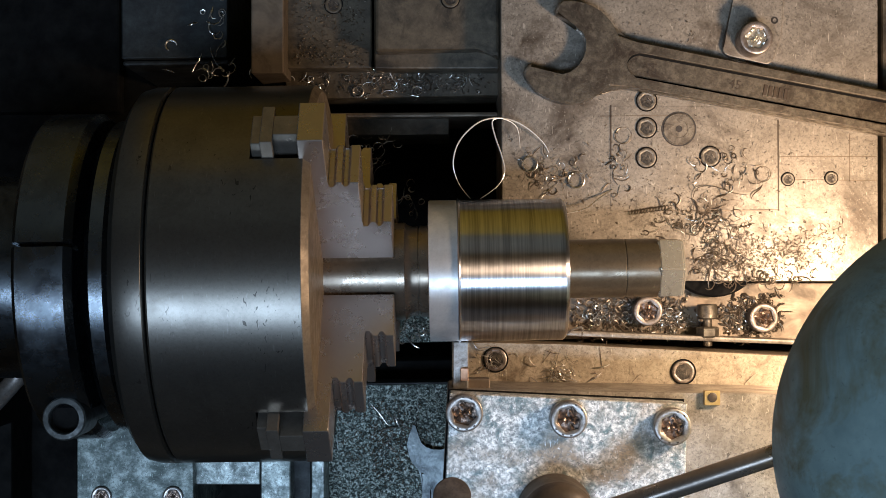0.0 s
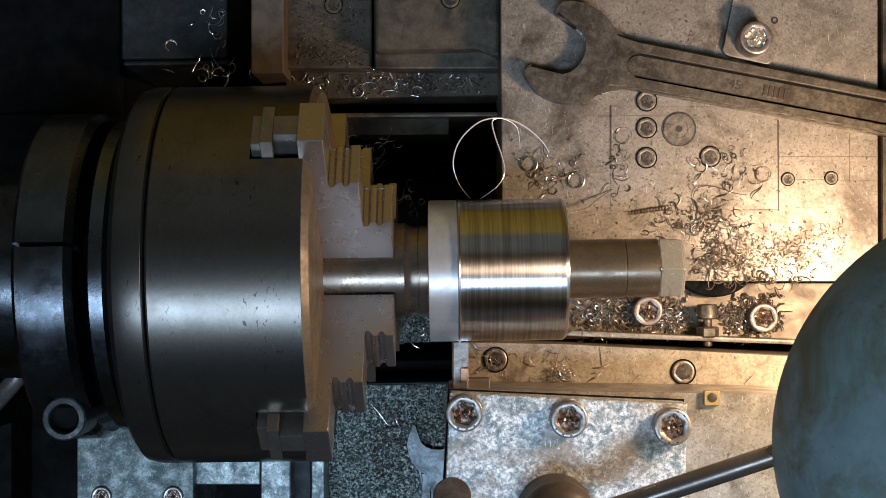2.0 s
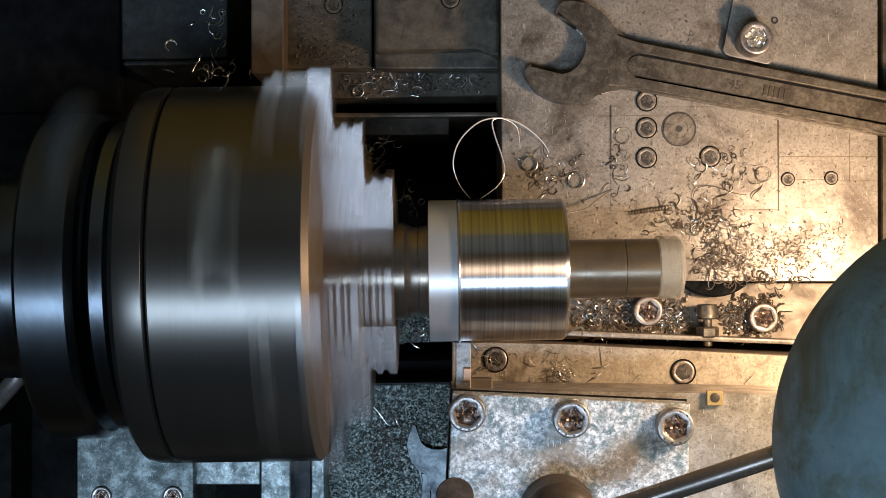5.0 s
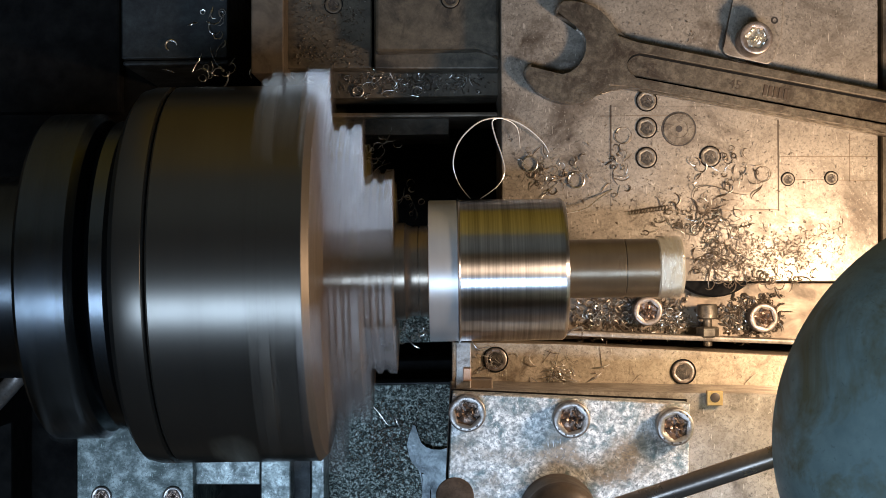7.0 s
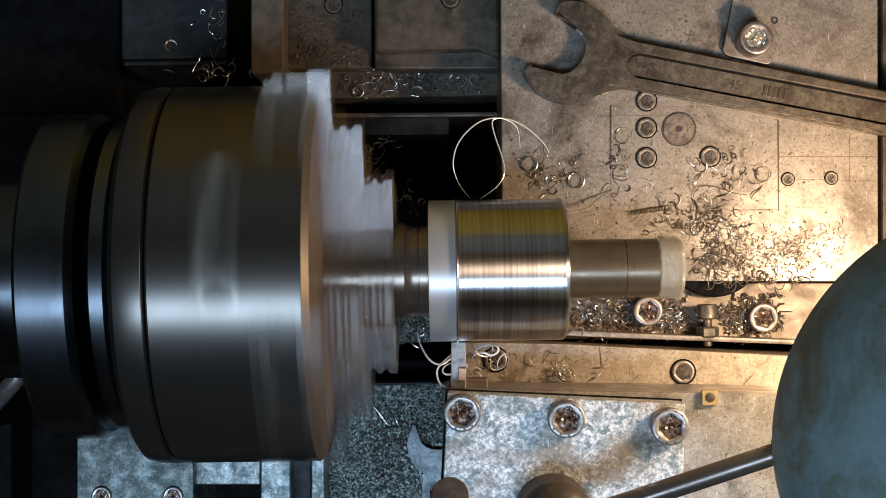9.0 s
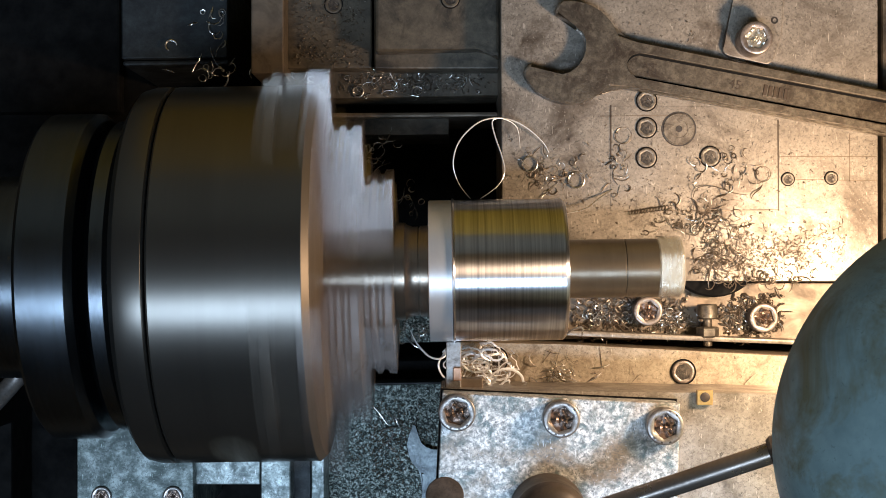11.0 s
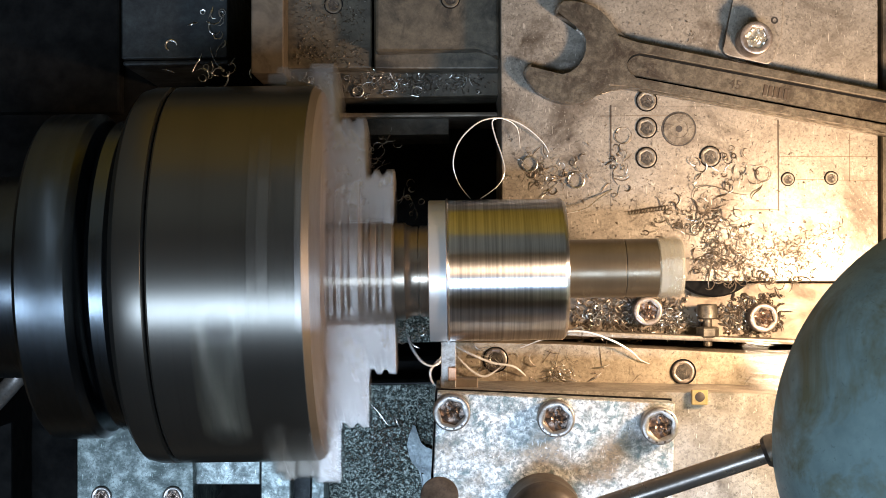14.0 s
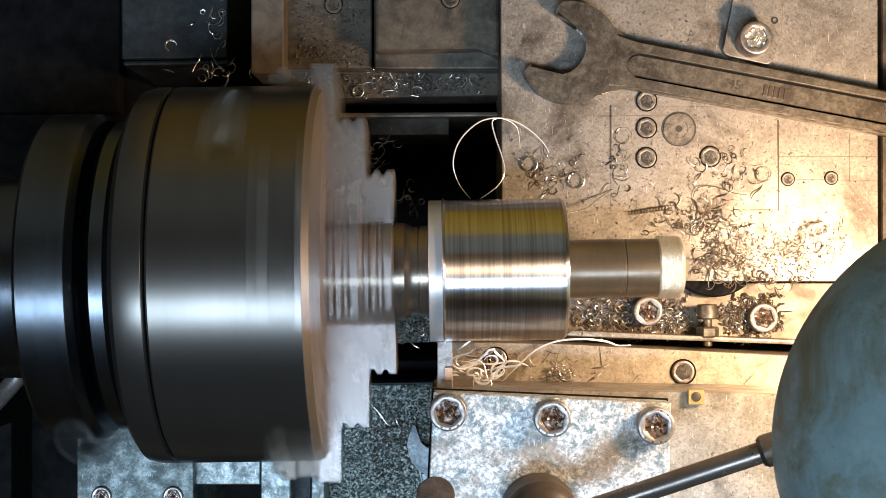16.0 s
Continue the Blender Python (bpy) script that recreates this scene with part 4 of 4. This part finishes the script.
def coil(name, label, at, z, radius, turns, wire, material, squash=1.0, rise=0.002):
    pts = []
    n = int(18 * turns)
    for i in range(n + 1):
        a = 2 * math.pi * turns * i / n
        rr = radius * (1 - 0.15 * i / n)
        pts.append((at[0] + rr * math.cos(a), at[1] + rr * squash * math.sin(a), h(z) + wire + rise * i / n))
    return tagged(part(name, tube(pts, wire, 6), material), label, "swarf")


coil("chip_curl", "pale rolled chip on the slide plate", (0.0477, 0.0609), -60, 0.0046, 1.7, 0.0005, CHIP)
coil("chip_curl", "pale rolled chip on the slide plate", (0.0745, 0.0510), -60, 0.0050, 1.3, 0.0005, CHIP)
coil("chip_curl", "thin round chip on the slide plate", (0.1022, 0.0765), -60, 0.0052, 1.1, 0.00025, CHIP_DARK)
coil("chip_curl", "thin round chip on the slide plate", (0.1828, 0.0530), -60, 0.0048, 1.1, 0.00025, CHIP_DARK)
coil("chip_curl", "pale rolled chip on the rear ledge", (-0.0549, 0.1113), -112, 0.0036, 1.5, 0.0006, CHIP)
coil("chip_curl", "pale rolled chip on the rear ledge", (-0.0185, 0.1107), -112, 0.0036, 0.8, 0.0006, CHIP)
coil("chip_curl", "pale rolled chip on the headstock foot", (-0.1683, 0.1396), -100, 0.0036, 0.7, 0.0007, CHIP)

# a tight dark spring of swarf
spring = []
A, B = Vector((*(0.1040, 0.0314), h(-58.4))), Vector((*(0.1295, 0.0349), h(-58.4)))
for i in range(150):
    p = A.lerp(B, i / 149)
    a = i * 0.62
    spring.append((p.x + 0.0003 * math.sin(a), p.y + 0.0013 * math.cos(a), p.z + 0.0011 * math.sin(a)))
tagged(part("swarf_spring", tube(spring, 0.00035, 5), CHIP_DARK), "tightly coiled dark swarf spring on the slide plate", "swarf")

# long looped wire of swarf hanging over the plate's edge
loop = [(*(0.0126, 0.0404), h(-42)), (*(0.0060, 0.0492), h(-40)), (*(0.0030, 0.0604), h(-38)), (*(0.0064, 0.0726), h(-38)), (*(0.0161, 0.0827), h(-40)), (*(0.0260, 0.0866), h(-46)), (*(0.0368, 0.0860), h(-52)), (*(0.0466, 0.0812), h(-55)), (*(0.0555, 0.0733), h(-58)), (*(0.0589, 0.0675), h(-59.4))]
tail = [(*(0.0181, 0.0404), h(-42)), (*(0.0278, 0.0473), h(-42)), (*(0.0321, 0.0552), h(-42)), (*(0.0307, 0.0650), h(-44)), (*(0.0271, 0.0766), h(-46)), (*(0.0259, 0.0850), h(-46)), (*(0.0319, 0.0865), h(-48)), (*(0.0400, 0.0817), h(-52)), (*(0.0421, 0.0702), h(-58))]


def smooth_line(pts, n=6):
    """Round off a coarse line (Catmull-Rom)."""
    P = [Vector(p) for p in pts]
    P = [P[0]] + P + [P[-1]]
    out = []
    for a, b, c, d in zip(P, P[1:], P[2:], P[3:]):
        for k in range(n):
            t = k / n
            out.append(0.5 * ((2 * b) + (c - a) * t + (2 * a - 5 * b + 4 * c - d) * t * t + (3 * b - a - 3 * c + d) * t ** 3))
    out.append(P[-1])
    return out


wire = tube(smooth_line(loop), 0.00042, 6)
tube(smooth_line(tail), 0.00042, 6, wire)
tagged(part("swarf_loop", wire, FRESH), "long pale looped swarf wire at the slide plate's edge", "swarf")
tagged(part("swarf_strand", tube(smooth_line([(*(0.0659, 0.0313), h(-44)), (*(0.0782, 0.0341), h(-50)), (*(0.0876, 0.0407), h(-56)), (*(0.0955, 0.0456), h(-59.2))]), 0.00045, 6), CHIP), "thin pale swarf strand beside the work", "swarf")
tagged(part("swarf_strand", tube(smooth_line([(*(0.1411, 0.0341), h(-59)), (*(0.1436, 0.0449), h(-58)), (*(0.1534, 0.0464), h(-57)), (*(0.1658, 0.0423), h(-58)), (*(0.1739, 0.0412), h(-59.2))]), 0.00025, 5), CHIP_DARK), "thin dull swarf strand on the slide plate", "swarf")
tagged(part("swarf_strand", tube(smooth_line([(*(0.0661, -0.0382), h(-55)), (*(0.0710, -0.0350), h(-53)), (*(0.0759, -0.0341), h(-53)), (*(0.0758, -0.0393), h(-56))]), 0.0006, 6), CHIP), "bent pale swarf strand at the ledge", "swarf")


def tangle(name, label, strands, size, wire, seg=26):
    """A springy nest of swarf ribbon: looping, kinked strands inside an egg-shaped space, with loose ends."""
    bm = bmesh.new()
    for n in range(strands):
        a = rnd.uniform(0, 6.28)
        k = rnd.choice((-1, 1)) * rnd.uniform(0.05, 0.60)
        p = Vector((rnd.gauss(0, 0.38), rnd.gauss(0, 0.38), rnd.gauss(0, 0.4)))
        loose = n % 4 == 0
        pts = []
        pitch = rnd.uniform(-0.6, 0.6)
        for i in range(rnd.randint(seg // 2, seg)):
            k += rnd.uniform(-0.16, 0.16)
            if rnd.random() < 0.09:
                k = rnd.choice((-1, 1)) * rnd.uniform(0.0, 0.7)
                a += rnd.uniform(-1.2, 1.2)
            a += k
            pitch = pitch * 0.88 + rnd.uniform(-0.35, 0.35)
            p = p + Vector((math.cos(a), math.sin(a), pitch)) * 0.11
            if p.length > (1.45 if loose else 1.0):
                p *= 0.92
            pts.append((p.x * size[0], p.y * size[1], p.z * size[2]))
        tube(smooth_line(pts, 2), wire * rnd.uniform(0.6, 1.25), 5, bm, flat=0.35)
    return tagged(part(name, bm, FRESH), label, "swarf")


nest_thin = tangle("swarf_wisp", "loose pale swarf strands coming off the tool", 9, (0.021, 0.0145, 0.010), 0.00058)
nest = tangle("swarf_nest", "bright tangled nest of fresh swarf", 21, (0.0225, 0.0150, 0.011), 0.00066, 34)
late_nest = tangle("swarf_nest", "small bright tangle of fresh swarf at the tool", 16, (0.019, 0.0135, 0.009), 0.00060)


def strand(name, label, lines, r, at):
    """Swarf strands as one springy piece, drawn about the point at."""
    bm = bmesh.new()
    for line in lines:
        tube(smooth_line([(x - at[0], y - at[1], z - at[2]) for x, y, z in line]), r, 6, bm, flat=0.6)
    return tagged(part(name, bm, FRESH), label, "swarf")


S1, S2, S3 = (*(0.0649, -0.0430), h(-42)), (*(0.0205, -0.0545), h(-42)), (*(-0.0041, -0.0523), h(-30))
string = strand("swarf_string", "long pale swarf string over the compound slide",
                [[(*(0.0292, -0.0647), h(-47)), (*(0.0369, -0.0562), h(-44)), (*(0.0469, -0.0462), h(-42)), (*(0.0592, -0.0403), h(-41)), (*(0.0743, -0.0386), h(-42)), (*(0.0871, -0.0396), h(-45)), (*(0.0948, -0.0418), h(-48)), (*(0.1025, -0.0414), h(-51))]], 0.0006, S1)
bow = strand("swarf_bow", "pale bent swarf strands springing off the tool",
             [[(*(0.0009, -0.0394), h(-40)), (*(0.0119, -0.0482), h(-40)), (*(0.0218, -0.0552), h(-42)), (*(0.0330, -0.0600), h(-44)), (*(0.0385, -0.0670), h(-48))],
              [(*(0.0017, -0.0451), h(-44)), (*(0.0086, -0.0566), h(-45)), (*(0.0160, -0.0620), h(-46)), (*(0.0263, -0.0586), h(-47))],
              [(*(0.0015, -0.0385), h(-36)), (*(0.0168, -0.0368), h(-34)), (*(0.0344, -0.0362), h(-38))]], 0.00065, S2)
stray = strand("swarf_loop", "thin pale swarf loops hanging beside the tool",
               [[(*(-0.0186, -0.0335), h(-30)), (*(-0.0168, -0.0411), h(-28)), (*(-0.0116, -0.0497), h(-27)), (*(-0.0053, -0.0523), h(-28)), (*(0.0007, -0.0486), h(-32)), (*(0.0059, -0.0440), h(-38))],
                [(*(0.0033, -0.0451), h(-36)), (*(-0.0031, -0.0501), h(-31)), (*(-0.0076, -0.0554), h(-29)), (*(-0.0067, -0.0623), h(-31)), (*(-0.0021, -0.0665), h(-34))]], 0.0006, S3)


def motions():
    spin = []
    ramp_up = [(0.0, 0), (2.2, 0), (2.233, 2), (2.267, 7), (2.3, 14), (2.333, 32), (2.367, 58), (2.4, 88), (2.433, 131), (2.467, 177), (2.5, 224), (2.533, 267), (2.567, 310),
               (2.6, 354), (2.633, 405), (2.667, 460), (2.7, 513), (2.733, 549), (2.767, 584), (2.8, 620), (2.833, 655), (2.867, 690)]
    for t, a in ramp_up:
        spin.append((t, a))
    # the motor slips back a little once the tool cuts
    slip = ((2.9, 3), (3.4, 5), (8.0, 6), (9.0, 5), (11.5, 2.5), (13.0, 0.5), (14.0, 0.5), (15.0, -1), (16.0, 0))
    for f in range(87, 481):
        t = f / 30
        spin.append((t, 726 + 1485.8 * (t - 2.9) + float(np.interp(t, [p[0] for p in slip], [p[1] for p in slip]))))
    rows = [(t, SPINDLE @ pose(0, 0, 0, a)) for t, a in spin]
    for turning in (chuck, collar, work):
        walk(turning, rows)
    feed = [(0, 0), (3.5, 0), (4.0, 0.4), (5.2, 1.45), (7.0, 1.45), (7.5, 0.7), (8.0, 0.0), (8.5, -0.75), (9.0, -1.2), (11.5, -4.45), (12.5, -5.3), (13.5, -6.1), (14.5, -7.0), (15.5, -7.9), (16.0, -8.5)]
    walk(post, [(t, pose(f / 1000, -f * 0.06 / 1000, h(0))) for t, f in feed])
    band = [(0, 0.0046), (7.9, 0.0046), (8.5, 0.0040), (9.0, 0.0036), (11.5, 0.0012), (12.5, 0.0002), (13.5, -0.0008), (14.5, -0.0018), (15.5, -0.0027), (16.0, -0.0033)]
    at = lambda x, y, z, r=0, rx=0: pose(x, y, h(z), rx, 0, r)
    hid = at(0.026, -0.012, -47)
    away = at(0.262, -0.060, -38, 200)
    walk(nest_thin, [(0, hid), (7.0, hid), (7.3, at(0.014, -0.032, -40)), (7.7, at(0.020, -0.055, -33, 4)), (8.1, at(0.020, -0.056, -33, -6)), (8.6, at(0.012, -0.053, -32, 10)), (9.0, at(0.016, -0.056, -32, 22)), (11.3, at(0.016, -0.057, -32, 8)), (12.4, at(0.018, -0.057, -32, 20)),
                     (13.45, at(0.036, -0.058, -30, 5)), (13.57, at(0.050, -0.056, -28, 12)), (13.7, at(0.090, -0.052, -24, 50)), (13.8, at(0.128, -0.066, -22, 95)), (14.0, at(0.186, -0.064, -22, 150)), (14.15, at(0.258, -0.060, -30, 185)), (14.35, at(0.258, -0.060, -38, 190)), (15.0, at(0.258, -0.050, -38, 190)), (15.3, at(0.212, 0.006, -49, 215)), (16.0, at(0.210, 0.007, -49.5, 218))])
    walk(nest, [(0, hid), (9.0, hid), (9.8, at(0.016, -0.040, -38)), (10.6, at(0.014, -0.054, -34)), (11.3, at(0.018, -0.056, -32, 12)), (11.8, at(0.020, -0.056, -31, 30)), (12.4, at(0.024, -0.056, -31, 18)), (13.0, at(0.022, -0.056, -31, 32)),
                (13.3, at(0.040, -0.056, -30, 12)), (13.45, at(0.060, -0.056, -28, 5)), (13.57, at(0.072, -0.055, -26, 2)), (13.7, at(0.108, -0.048, -20, 45)), (13.8, at(0.128, -0.068, -20, 95)), (13.9, at(0.155, -0.064, -22, 130)), (14.0, at(0.186, -0.062, -22, 160)), (14.15, at(0.262, -0.060, -30, 185)),
                (14.35, away), (16.0, away)])
    on = lambda p, dx=0, dy=0, r=0: pose(p[0] + dx, p[1] + dy, p[2], 0, 0, r)
    walk(string, [(0, hid), (13.5, hid), (13.75, on(S1, 0.018, 0.002, -22)), (14.1, on(S1, 0.014, 0.002, -26)), (14.3, on(S1, 0, 0, -4)), (14.5, on(S1)), (15.2, on(S1, -0.002, 0.001, 2)), (16.0, on(S1, 0.001, -0.001, -3))])
    walk(bow, [(0, hid), (13.7, hid), (14.0, on(S2, 0.002, 0.002, 12)), (14.5, on(S2)), (14.8, on(S2, 0.002, 0.003, 18)), (15.2, on(S2, 0, 0.001, 8)), (16.0, on(S2, 0.002, 0.001, 30))])
    walk(stray, [(0, hid), (8.2, hid), (8.6, on(S3, 0.004, 0.004, -15)), (9.0, on(S3)), (11.4, on(S3, 0, 0.004, 12)), (13.0, on(S3, -0.002, 0.002, -10)), (13.9, on(S3, -0.006, 0, 8)), (14.4, on(S3, 0.012, -0.002, -30)), (14.6, on(S3, -0.002, 0, 5)), (14.8, on(S3, -0.008, -0.002, 18)), (15.1, on(S3, 0.014, 0, -25)), (15.6, on(S3, -0.006, 0.004, 10)), (16.0, on(S3, 0.010, -0.003, -20))])
    walk(late_nest, [(0, hid), (14.4, hid), (14.8, at(0.016, -0.048, -34)), (15.2, at(0.012, -0.056, -30, 10)), (15.6, at(0.014, -0.057, -30, 24)), (16.0, at(0.014, -0.057, -30, 15))])
    walk(cut_band, [(t, pose(x, 0, 0)) for t, x in band])


motions()
